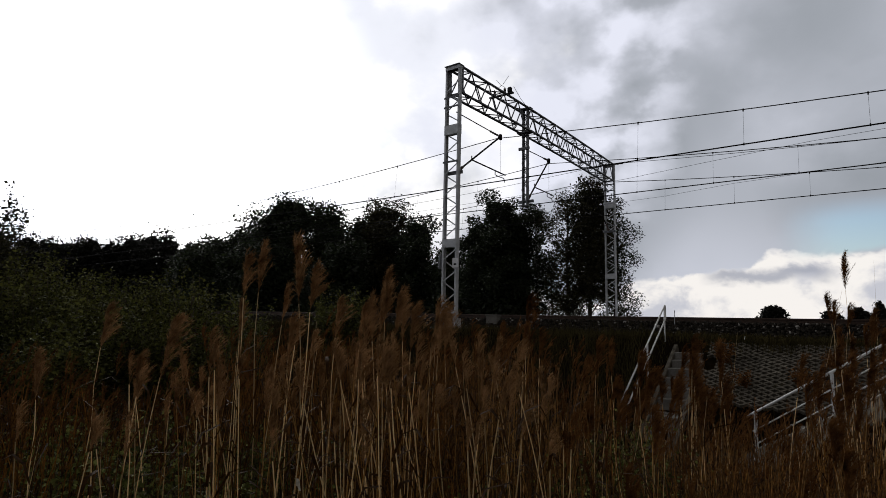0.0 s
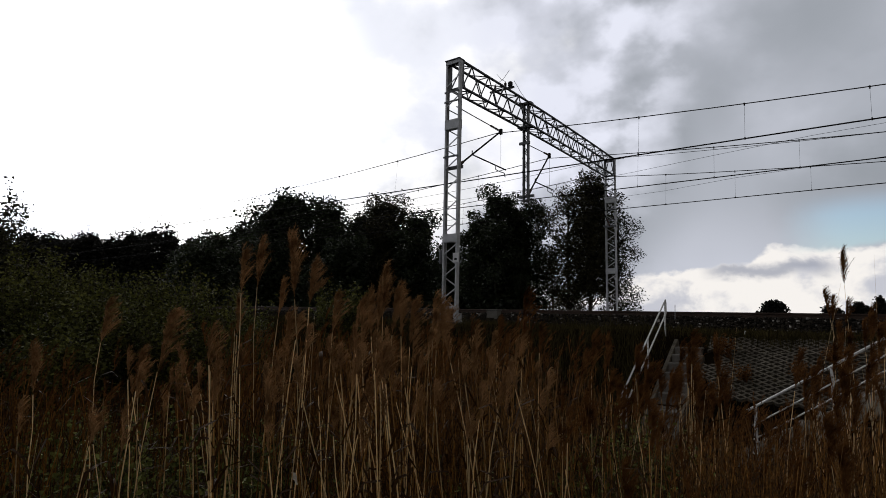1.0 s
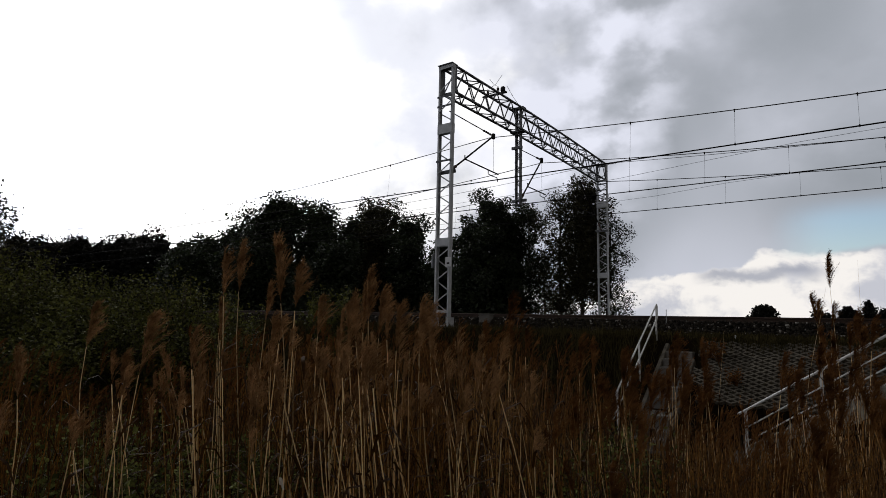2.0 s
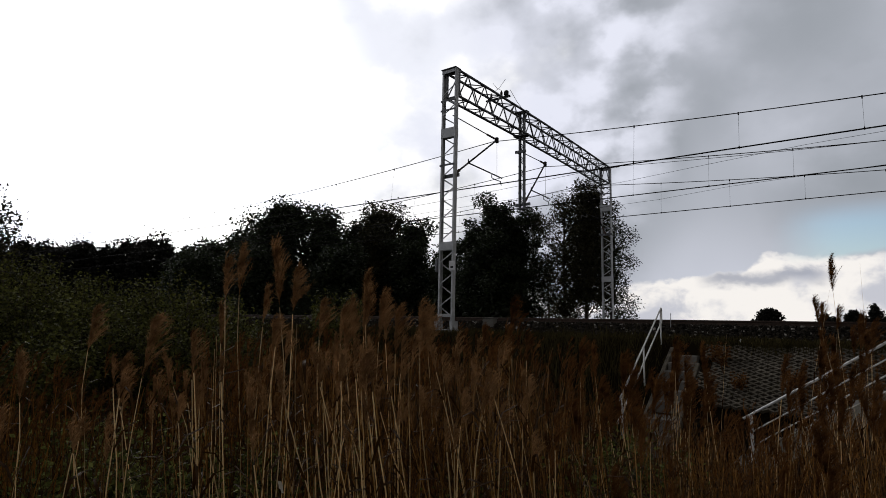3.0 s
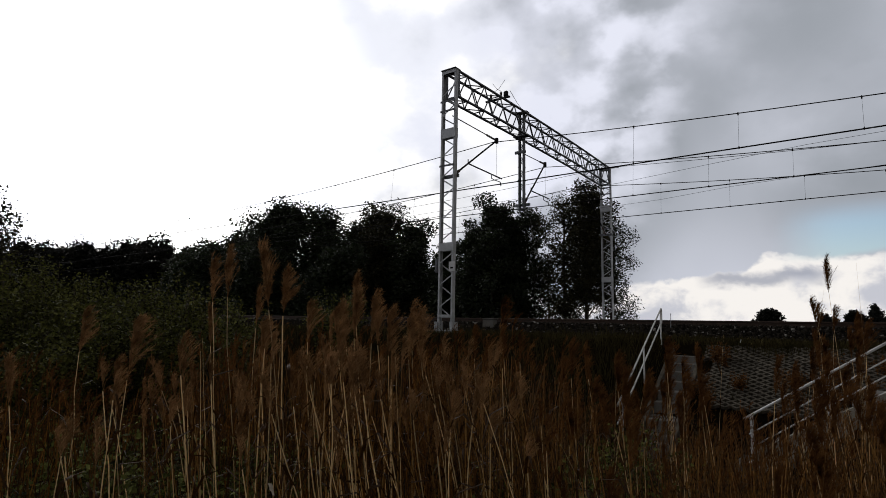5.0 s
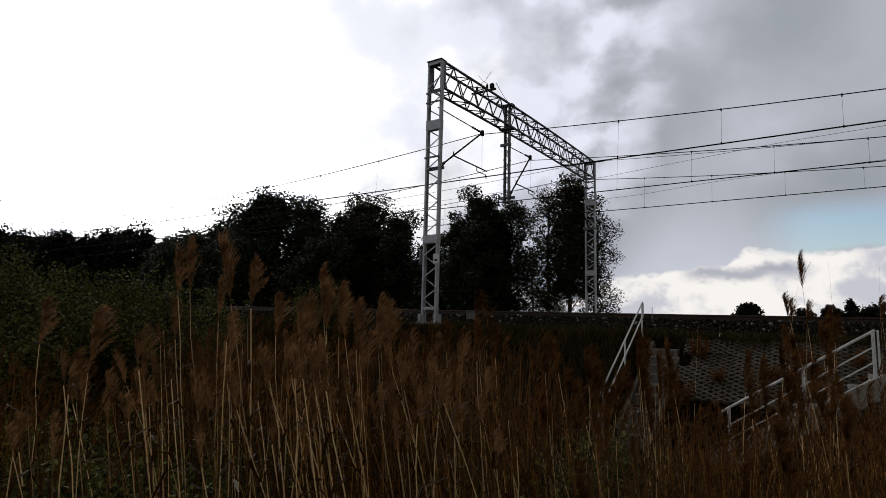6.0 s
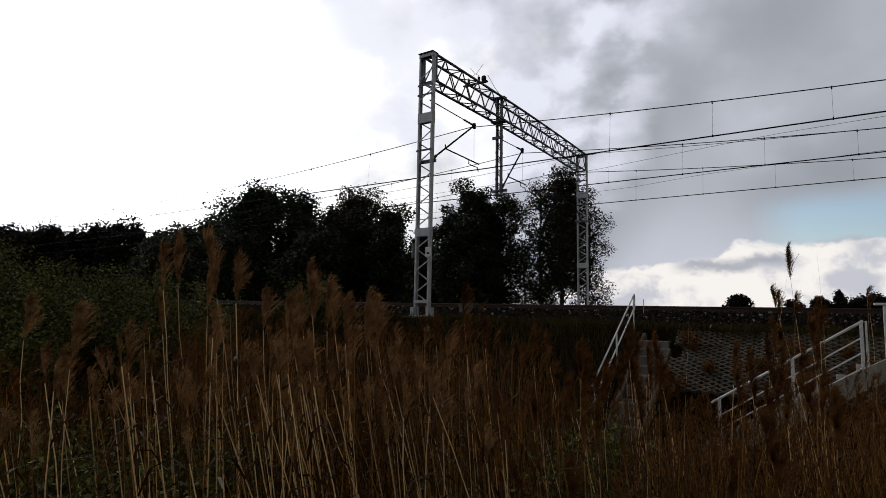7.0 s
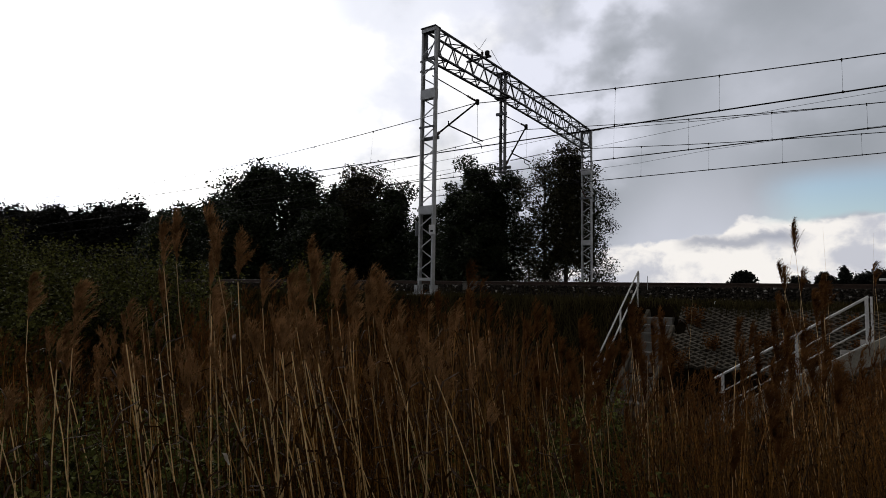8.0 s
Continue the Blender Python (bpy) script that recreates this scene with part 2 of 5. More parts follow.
def tube(bm, pts, r, n=8, r1=None):
    """A round tube along pts, its radius going from r to r1."""
    pts = [Vector(p) for p in pts]
    r1 = r if r1 is None else r1
    rings = []
    for i, p in enumerate(pts):
        d = (pts[min(i + 1, len(pts) - 1)] - pts[max(i - 1, 0)]).normalized()
        s = d.orthogonal().normalized() if not rings else (prev - d * prev.dot(d)).normalized()
        prev = s
        t = d.cross(s)
        rad = r + (r1 - r) * i / max(1, len(pts) - 1)
        rings.append([bm.verts.new(p + (s * math.cos(2 * math.pi * k / n) + t * math.sin(2 * math.pi * k / n)) * rad) for k in range(n)])
    for q0, q1 in zip(rings, rings[1:]):
        for k in range(n):
            bm.faces.new((q0[k], q0[(k + 1) % n], q1[(k + 1) % n], q1[k])).smooth = True
    bm.faces.new(rings[0][::-1]), bm.faces.new(rings[-1])
    return bm


def lathe(bm, base, axis, profile, n=10):
    """Turned shape: profile of (distance along axis, radius)."""
    base, d = Vector(base), Vector(axis).normalized()
    s = d.orthogonal().normalized()
    t = d.cross(s)
    rings = [[bm.verts.new(base + d * h + (s * math.cos(2 * math.pi * k / n) + t * math.sin(2 * math.pi * k / n)) * r) for k in range(n)] for h, r in profile]
    for q0, q1 in zip(rings, rings[1:]):
        for k in range(n):
            bm.faces.new((q0[k], q0[(k + 1) % n], q1[(k + 1) % n], q1[k]))
    bm.faces.new(rings[0][::-1]), bm.faces.new(rings[-1])
    return bm


def raw_mesh(name, co, quads, material, smooth=False):
    """A mesh from arrays of corners (n, 3) and quads (m, 4)."""
    me = bpy.data.meshes.new(name)
    co, quads = np.ascontiguousarray(co, np.float32), np.ascontiguousarray(quads, np.int32)
    me.vertices.add(len(co))
    me.vertices.foreach_set("co", co.ravel())
    me.loops.add(quads.size)
    me.loops.foreach_set("vertex_index", quads.ravel())
    me.polygons.add(len(quads))
    me.polygons.foreach_set("loop_start", np.arange(len(quads), dtype=np.int32) * 4)
    if smooth:
        me.polygons.foreach_set("use_smooth", np.ones(len(quads), bool))
    me.materials.append(material)
    me.update(calc_edges=True)
    return me


def unit(v):
    return v / np.maximum(np.linalg.norm(v, axis=-1, keepdims=True), 1e-9)


def ribbons(paths, widths, side):
    """Flat strips along paths (n, k, 3); widths (n, k); side (n, 3) across. Gives corners and quads."""
    n, k, _ = paths.shape
    off = side[:, None, :] * widths[:, :, None] / 2
    co = np.stack([paths - off, paths + off], 2).reshape(-1, 3)
    i = (np.arange(n)[:, None] * k + np.arange(k - 1)[None]) * 2
    q = np.stack([i, i + 1, i + 3, i + 2], -1).reshape(-1, 4)
    return co, q


def rods(paths, radii, sides=3):
    """Thin many-sided rods along paths (n, k, 3); radii (n, k)."""
    n, k, _ = paths.shape
    d = unit(paths[:, -1] - paths[:, 0])
    s = unit(np.cross(d, np.array([0.3, 0.9, 0.1])))
    t = np.cross(d, s)
    a = 2 * np.pi * np.arange(sides) / sides
    ring = s[:, None] * np.cos(a)[None, :, None] + t[:, None] * np.sin(a)[None, :, None]
    co = (paths[:, :, None, :] + ring[:, None] * radii[:, :, None, None]).reshape(-1, 3)
    i = (np.arange(n)[:, None, None] * k + np.arange(k - 1)[None, :, None]) * sides
    j = np.arange(sides)[None, None]
    j2 = (j + 1) % sides
    q = np.stack([i + j, i + j2, i + j2 + sides, i + j + sides], -1).reshape(-1, 4)
    return co, q


def merge(*sets):
    cos, qs, base = [], [], 0
    for co, q in sets:
        cos.append(co), qs.append(q + base)
        base += len(co)
    return np.concatenate(cos), np.concatenate(qs)


def leaves(rng, centres, size, spread_z=0.6):
    """One folded leaf, two quads, at each centre, turned at random."""
    n = len(centres)
    d = unit(rng.normal(size=(n, 3)) * [1, 1, spread_z])
    s = unit(np.cross(d, rng.normal(size=(n, 3))))
    up = np.cross(d, s)
    L = size * rng.uniform(0.6, 1.3, (n, 1))
    a, b = centres - d * L / 2, centres + d * L / 2
    m1, m2 = centres + s * L * 0.3 + up * L * 0.1, centres - s * L * 0.3 + up * L * 0.1
    co = np.stack([a, m1, b, m2], 1).reshape(-1, 3)
    q = np.arange(n * 4).reshape(-1, 4)
    return co, q


# ---- the lie of the land: tracks run along X, the gantry spans them along Y ----
EYE = Vector((11.772, -16.14, 0.188))
AHEAD, SIDE = Vector((-0.6002, 0.7998, 0)), Vector((0.7998, 0.6002, 0))
MOVING = []


def afield(side, ahead):
    p = EYE + SIDE * side + AHEAD * ahead
    return p.x, p.y


LAND = [(-4000, -1.5), (-60, -1.5), (-15, -1.45), (-13.2, -1.6), (-10.5, -2.25), (-5.0, -2.3), (-4.6, -2.28), (-1.25, -0.2), (-1.0, -0.13), (0.4, -0.1),
        (1.0, 0.0), (15.0, 0.0), (16.6, -0.1), (19.5, -1.4), (26, -1.5), (4000, -1.5)]
LAND_Y, LAND_Z = [p[0] for p in LAND], [p[1] for p in LAND]
FLIGHT_X0, FLIGHT_X1, FLIGHT_Y0, FLIGHT_Y1 = 9.75, 12.45, -4.5, -3.55
FLIGHT_Z0, FLIGHT_SLOPE = -2.40, 0.66


def ground_z(x, y):
    z = float(np.interp(y, LAND_Y, LAND_Z))
    rough = 0.06 if (-0.9 < y < 16 or (x > 7.3 and -4.7 < y < 0)) else 0.22
    if y < -13.5:
        rough = 0.12
    z += (noise.noise((x * 0.45, y * 0.45, 1.3)) * 0.7 + noise.noise((x * 1.7, y * 1.7, 4.0)) * 0.3) * rough * (0.4 if abs(y - 8) < 8 else 1)
    if x > FLIGHT_X0 - 0.3 and FLIGHT_Y0 - 0.4 < y < FLIGHT_Y1 + 0.12:
        z = min(z, FLIGHT_Z0 + FLIGHT_SLOPE * max(0, min(x, FLIGHT_X1 - 0.35) - FLIGHT_X0) - 0.12)
    if -4.9 < y < -1.45 and x > 7.75:
        z -= 0.16 if x < 8.70 else 0.04
    return z


def make_ground():
    def axis(lo, hi, step, far):
        core = list(np.arange(lo, hi + 1e-6, step))
        grow, d = [], step
        while not grow or grow[-1] < far:
            d *= 1.5
            grow.append((grow[-1] if grow else 0) + d)
        return [lo - g for g in grow[::-1]] + core + [hi + g for g in grow]
    xs, ys = axis(-40, 20, 0.4, 2500), axis(-20, 24, 0.25, 2500)
    co = np.array([(x, y, ground_z(x, y)) for y in ys for x in xs])
    n = len(xs)
    i = (np.arange(len(ys) - 1)[:, None] * n + np.arange(n - 1)[None]).ravel()
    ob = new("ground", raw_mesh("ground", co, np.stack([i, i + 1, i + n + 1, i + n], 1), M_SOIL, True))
    tagged(ob, "dark damp soil, reed shade in its colour, rising to a grassy railway embankment", "ground", kind="structure")


make_ground()


# ---- track ----
def extrude_x(bm, profile, x0, x1):
    a = [bm.verts.new((x0, y, z)) for y, z in profile]
    b = [bm.verts.new((x1, y, z)) for y, z in profile]
    n = len(profile)
    for i in range(n):
        bm.faces.new((a[i], b[i], b[(i + 1) % n], a[(i + 1) % n]))
    bm.faces.new(a), bm.faces.new(b[::-1])
    bmesh.ops.recalc_face_normals(bm, faces=bm.faces)
    return bm


TRACKS = (2.82, 7.54, 12.0)
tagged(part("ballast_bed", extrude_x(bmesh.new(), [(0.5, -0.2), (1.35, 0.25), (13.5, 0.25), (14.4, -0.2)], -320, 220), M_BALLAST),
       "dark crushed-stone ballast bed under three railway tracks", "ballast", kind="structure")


def make_ballast():
    rng = np.random.default_rng(4)
    n = 13000
    x = np.concatenate([rng.uniform(-8, 17, 11000), rng.uniform(-45, -8, 2000)])
    t = rng.uniform(0, 1.12, n)
    y = np.where(t < 1, 0.45 + 0.92 * t, 1.35 + (t - 1) * 5) + rng.normal(0, 0.015, n)
    z = np.where(t < 1, -0.2 + 0.46 * t, 0.26) + rng.uniform(-0.01, 0.03, n)
    c = np.stack([x, y, z], 1)
    r = rng.uniform(0.014, 0.036, (n, 1, 1))
    cube = np.array([(a, b, d) for a in (-1, 1) for b in (-1, 1) for d in (-1, 1)], float)
    v = (cube[None] + rng.uniform(-0.45, 0.45, (n, 8, 3))) * r
    v *= rng.uniform(0.6, 1.2, (n, 1, 3))
    co = (c[:, None] + v).reshape(-1, 3)
    f = np.array([(0, 1, 3, 2), (4, 6, 7, 5), (0, 4, 5, 1), (2, 3, 7, 6), (0, 2, 6, 4), (1, 5, 7, 3)])
    q = (np.arange(n)[:, None, None] * 8 + f[None]).reshape(-1, 4)
    pale = np.repeat(rng.uniform(size=n) < 0.05, 6)
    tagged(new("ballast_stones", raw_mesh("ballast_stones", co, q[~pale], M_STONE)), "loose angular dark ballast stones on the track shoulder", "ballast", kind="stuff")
    tagged(new("pale_ballast_stones", raw_mesh("pale_ballast_stones", co, q[pale], M_STONE_PALE)), "scattered pale chips among the dark ballast stones", "ballast", kind="stuff")


make_ballast()


def make_track(y):
    root = thing("railway_track", pose(0, y, -0.11), "rusty steel rails on concrete sleepers in ballast", "railway track", "parallel tracks")
    prof = [(-0.075, 0.37), (0.075, 0.37), (0.075, 0.385), (0.012, 0.405), (0.012, 0.49), (0.036, 0.50), (0.036, 0.535), (0.026, 0.542), (-0.026, 0.542),
            (-0.036, 0.535), (-0.036, 0.50), (-0.012, 0.49), (-0.012, 0.405), (-0.075, 0.385)]
    for s in (-0.753, 0.753):
        part("rail", extrude_x(bmesh.new(), [(s + a, b) for a, b in prof], -300, 200), M_RAIL, root)
    bm = box(bmesh.new(), -0.13, 0.13, -1.25, 1.25, 0.25, 0.368, 0.02)
    first = part("sleeper", bm, M_CONC_DARK, root)
    first.matrix_basis = pose(-24, 0, 0)
    for i in range(1, 66):
        piece("sleeper", first.data, root, pose(-24 + 0.6 * i, 0, 0))


for ty in TRACKS:
    make_track(ty)

# ---- gantry ----
H, DEPTH, SPAN, HALF = 9.52, 1.00, 15.83, 0.27


def arch(y):
    return 0.09 * math.sin(math.pi * max(0, min(1, y / SPAN)))


def channel(bm, x, facing, z0, z1, wide=0.13, deep=0.24, t=0.012):
    """Upright C-section: web across Y, flanges pointing along facing."""
    d, w = deep / 2, facing * wide
    prof = [(0, -d), (w, -d), (w, -d + t), (facing * t, -d + t), (facing * t, d - t), (w, d - t), (w, d), (0, d)]
    low = [bm.verts.new((x + a, b, z0)) for a, b in prof]
    top = [bm.verts.new((x + a, b, z1)) for a, b in prof]
    for i in range(8):
        bm.faces.new((low[i], low[(i + 1) % 8], top[(i + 1) % 8], top[i]))
    bm.faces.new(low), bm.faces.new(top)
    bmesh.ops.recalc_face_normals(bm, faces=bm.faces)
    return bm


def make_mast(root, y0, low, sign):
    bm = box(bmesh.new(), -0.42, 0.42, y0 - 0.22, y0 + 0.22, low - 0.012, low + 0.018)
    for sx in (-1, 1):
        box(bm, sx * 0.33 - 0.06, sx * 0.33 + 0.06, y0 - 0.17, y0 + 0.17, low + 0.02, low + 0.3)
    mast = part("mast", bm, M_GALV, root)
    for sx in (-1, 1):
        leg = part("leg", channel(bmesh.new(), sx * 0.315, -sx, low, H + 0.02, 0.065, 0.17), M_GALV, mast)
        leg.matrix_basis = pose(0, y0, 0)
    diag = None
    bm = bar(bmesh.new(), (-0.28, 0, 0), (0.28, 0, 0.36), 0.042, 0.012, (0, 1, 0))
    for i in range(int((H - low - 0.9) / 0.39)):
        z = low + 0.4 + 0.39 * i
        if any(abs(z + 0.18 - b) < 0.28 for b in (2.91, 7.1)):
            continue
        m = pose(0, y0 + (-0.091 if i % 2 else 0.091), z, 0, 0, 0 if i % 2 else 180)
        if diag is None:
            diag = part("lacing_bar", bm, M_GALV, mast)
            diag.matrix_basis = m
        else:
            piece("lacing_bar", diag.data, mast, m)
    for zc, hh in ((2.91, 0.30), (7.1, 0.36), (H - 0.05, 0.14), (0.5 + low, 0.10)):
        for yy in (-0.093, 0.093):
            part("batten_plate", box(bmesh.new(), -0.318, 0.318, y0 + yy - 0.007, y0 + yy + 0.007, zc - hh / 2, zc + hh / 2), M_GALV, mast)
    for zc in (5.88, 7.95, 8.32):
        part("cross_angle", box(bmesh.new(), -0.325, 0.325, y0 - 0.142, y0 - 0.128, zc - 0.035, zc + 0.035), M_GALV_SHADED, mast)
    part("cap_plate", box(bmesh.new(), -0.335, 0.335, y0 - 0.15, y0 + 0.2, H + 0.022, H + 0.045), M_GALV_SHADED, mast)


def make_beam(root):
    def end_frame(y):
        bm = bmesh.new()
        for sx in (-1, 1):
            bar(bm, (sx * HALF, y, H - DEPTH), (sx * HALF, y, H), 0.08)
        for z in (H, H - DEPTH):
            bar(bm, (-HALF, y, z), (HALF, y, z), 0.07)
        return bm

    beam = part("beam", end_frame(0.16), M_GALV_SHADED, root)
    part("end_frame", end_frame(SPAN - 0.16), M_GALV_SHADED, beam)
    n = 26
    ys = [0.16 + (SPAN - 0.32) * i / n for i in range(n + 1)]
    for sx in (-1, 1):
        for dz in (0, -DEPTH):
            part("chord", tube(bmesh.new(), [(sx * HALF, y, H + dz + arch(y)) for y in ys], 0.05, 4), M_GALV_SHADED, beam)
    for i, (y0, y1) in enumerate(zip(ys, ys[1:])):
        up = i % 2 == 0
        ym = (y0 + y1) / 2
        for sx in (-1, 1):
            za, zb = (H - DEPTH, H) if up else (H, H - DEPTH)
            part("web_bar", bar(bmesh.new(), (sx * HALF, y0, za + arch(y0)), (sx * HALF, y1, zb + arch(y1)), 0.036, 0.036), M_GALV_SHADED, beam)
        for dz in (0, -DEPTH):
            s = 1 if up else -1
            part("web_bar", bar(bmesh.new(), (-s * HALF, y0, H + dz + arch(y0)), (s * HALF, y1, H + dz + arch(y1)), 0.04, 0.03), M_GALV_SHADED, beam)
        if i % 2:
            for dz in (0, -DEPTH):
                part("web_bar", bar(bmesh.new(), (-HALF, y0, H + dz + arch(y0)), (HALF, y0, H + dz + arch(y0)), 0.04, 0.03), M_GALV_SHADED, beam)


def ribbed(bm, a, b, r=0.055, sheds=6):
    """A ribbed rod insulator from a to b."""
    a, b = Vector(a), Vector(b)
    d, n = (b - a).length, sheds
    prof = [(0, 0.02)]
    for i in range(n):
        h = d * (0.12 + 0.76 * i / n)
        w = d * 0.76 / n
        prof += [(h, 0.028), (h + w * 0.25, r), (h + w * 0.55, r), (h + w * 0.8, 0.028)]
    prof.append((d, 0.02))
    return lathe(bm, a, b - a, prof)


def make_arm(root, base_y, tip_y, sign, base_z=5.52, tip_z=7.78, tie_z=7.85):
    """Bracket that carries the wires of one track; sign: the way it reaches along Y."""
    base, tip, tie = Vector((0, base_y, base_z)), Vector((0, tip_y, tip_z)), Vector((0, base_y, tie_z))
    at = lambda f: base.lerp(tip, f)
    bm = tube(bmesh.new(), (at(0.17), at(1.0)), 0.036)
    lathe(bm, at(0.97), tip - base, [(0, 0.06), (0.03, 0.075), (0.1, 0.075), (0.14, 0.05)])
    box(bm, -0.05, 0.05, tip_y - 0.06, tip_y + 0.06, tip_z - 0.12, tip_z + 0.10)
    arm = part("bracket_arm", bm, M_WIRE, root)
    part("insulator", ribbed(bmesh.new(), at(0.0), at(0.18), 0.06), M_INSUL, arm)
    part("mounting", box(bmesh.new(), -0.36, 0.36, base_y - sign * 0.05 - 0.04, base_y - sign * 0.05 + 0.04, base_z - 0.06, base_z + 0.06), M_GALV_SHADED, arm)
    l = lambda f: tie.lerp(tip, f)
    part("tie_rod", tube(bmesh.new(), (l(0), l(0.72)), 0.02, 6), M_WIRE, arm)
    part("insulator", ribbed(bmesh.new(), l(0.72), l(0.98), 0.045, 4), M_INSUL, arm)
    k = at(0.34)
    end = Vector((0, tip_y + sign * 0.42, 6.24))
    bm = tube(bmesh.new(), (k, k.lerp(end, 0.5), end), 0.028)
    bar(bm, k, k + Vector((0, 0, 0.16)), 0.03)
    part("steady_tube", bm, M_WIRE, arm)
    q = k.lerp(end, 0.68)
    part("steady_arm", tube(bmesh.new(), (q, q + Vector((0, 0, -0.17)), q + Vector((0, sign * 0.25, -0.19)), end + Vector((0, -sign * 0.12, -0.16)), end + Vector((0, -sign * 0.05, -0.32))), 0.02, 6), M_GALV_SHADED, arm)
    part("dropper", tube(bmesh.new(), ((0, tip_y, tip_z - 0.1), (0, tip_y + sign * 0.02, 6.2)), 0.006, 5), M_WIRE, arm)


def make_gantry():
    root = thing("catenary_gantry", pose(0, 0, 0), "grey galvanised lattice steel gantry spanning three railway tracks", "gantry")
    make_mast(root, 0.0, -0.04, 1)
    make_mast(root, SPAN, -0.04, -1)
    make_beam(root)
    # hanging post in the middle
    py = 5.52
    post = part("hanging_post", box(bmesh.new(), -0.30, 0.30, py - 0.15, py + 0.15, H + 0.14, H + 0.17), M_GALV_SHADED, root)
    part("foot_plate", box(bmesh.new(), -0.2, 0.2, py - 0.14, py + 0.14, 5.22, 5.26), M_GALV_SHADED, post)
    part("clamp_plate", box(bmesh.new(), -0.36, 0.36, py - 0.16, py + 0.16, H - DEPTH + 0.02, H - DEPTH + 0.09), M_GALV_SHADED, post)
    for sx in (-1, 1):
        leg = part("leg", channel(bmesh.new(), sx * 0.13, -sx, 5.26, H + 0.14, 0.05, 0.18), M_GALV_SHADED, post)
        leg.matrix_basis = pose(0, py, 0)
    rung = None
    for i in range(14):
        for yy, f in ((-0.105, i % 2), (0.105, 1 - i % 2)):
            m = pose(0, py + yy, 5.35 + 0.3 * i, 0, 0, 180 * f)
            if rung is None:
                rung = part("lacing_bar", bar(bmesh.new(), (-0.13, 0, 0), (0.13, 0, 0.3), 0.035, 0.01, (0, 1, 0)), M_GALV_SHADED, post)
                rung.matrix_basis = m
            else:
                piece("lacing_bar", rung.data, post, m)
    part("clamp", box(bmesh.new(), -0.26, 0.26, py - 0.18, py - 0.1, 7.75, 7.87), M_GALV_SHADED, post)
    make_arm(root, 0.18, 3.35, 1)
    make_arm(root, py + 0.12, 7.82, 1, base_z=5.45, tip_z=7.85, tie_z=7.82)
    make_arm(root, SPAN - 0.18, 12.5, -1)
    # switch with arcing horns on top of the beam
    z = H + 0.12
    sw = part("switch_base", box(bmesh.new(), -0.75, 0.42, 3.62, 3.74, z + 0.05, z + 0.12, 0.01), M_DARK, root, "dark line switch with thin arcing horns")
    bm = box(bmesh.new(), 0.14, 0.34, 3.60, 3.76, z + 0.12, z + 0.36, 0.05)
    part("switch_drive", bm, M_DARK, sw)
    for x in (-0.5, 0.0):
        part("insulator", ribbed(bmesh.new(), (x, 3.68, z + 0.12), (x, 3.68, z + 0.4), 0.06, 4), M_INSUL, sw)
    part("arcing_horn", tube(bmesh.new(), ((-0.45, 3.68, z + 0.4), (-0.1, 3.68, z + 0.55), (0.2, 3.68, z + 0.88)), 0.009, 5), M_WIRE, sw)
    part("arcing_horn", tube(bmesh.new(), ((0.02, 3.68, z + 0.4), (-0.2, 3.68, z + 0.55), (-0.42, 3.68, z + 0.84)), 0.009, 5), M_WIRE, sw)
    part("jumper_cable", tube(bmesh.new(), [(0.42, 3.7 + 2.3 * f, z + 0.35 - 0.55 * f - 0.25 * math.sin(math.pi * f)) for f in (0, 0.25, 0.5, 0.75, 1)], 0.01, 5), M_WIRE, sw)
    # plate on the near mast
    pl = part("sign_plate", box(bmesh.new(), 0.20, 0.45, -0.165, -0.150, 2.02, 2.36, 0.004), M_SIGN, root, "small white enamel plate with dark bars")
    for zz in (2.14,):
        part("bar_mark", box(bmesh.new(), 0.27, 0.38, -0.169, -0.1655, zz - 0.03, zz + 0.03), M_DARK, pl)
    part("bracket", box(bmesh.new(), -0.46, -0.38, -0.1, 0.05, 2.0, 2.5, 0.01), M_GALV_SHADED, root)


make_gantry()
for fy in (0.0, SPAN):
    tagged(part("mast_foundation", box(bmesh.new(), -0.6, 0.6, fy - 0.4, fy + 0.4, -0.9, -0.054, 0.03), M_CONC), "pale concrete foundation block under the gantry mast", "foundation", "mast foundations")


# ---- overhead wires ----
def hang(x, top, rate, span=52.0):
    u = abs(x) % span
    return top - rate * u * (1 - u / span)


def line_mesh(fn, x0, x1, step, r):
    n = int((x1 - x0) / step)
    return tube(bmesh.new(), [fn(x0 + (x1 - x0) * i / n) for i in range(n + 1)], r, 5)


def make_wires(ty, top, rate_l, rate_r, marks):
    root = thing("overhead_wires", pose(0, 0, 0), "dark copper contact wire hung on droppers below a sagging cable", "overhead line", "overhead lines")
    cat = lambda x: Vector((x, ty + 0.25, hang(x, top, rate_r if x > 0 else rate_l)))
    con = lambda x: Vector((x, ty + 0.12 * math.cos(math.pi * x / 52), 5.78))
    part("carrier_cable", line_mesh(cat, -150, 100, 2.0, 0.017), M_WIRE, root)
    for o in (-0.03, 0.03):
        part("contact_wire", line_mesh(lambda x: con(x) + Vector((0, o, 0)), -150, 100, 2.0, 0.014), M_WIRE, root)
    for x in marks:
        a, b = cat(x), con(x)
        bm = tube(bmesh.new(), (a, b), 0.0045 if x > 0 else 0.003, 4)
        box(bm, x - 0.018, x + 0.018, a.y - 0.02, a.y + 0.02, a.z - 0.06, a.z + 0.03)
        box(bm, x - 0.016, x + 0.016, b.y - 0.02, b.y + 0.02, b.z - 0.03, b.z + 0.05)
        part("dropper", bm, M_WIRE, root)


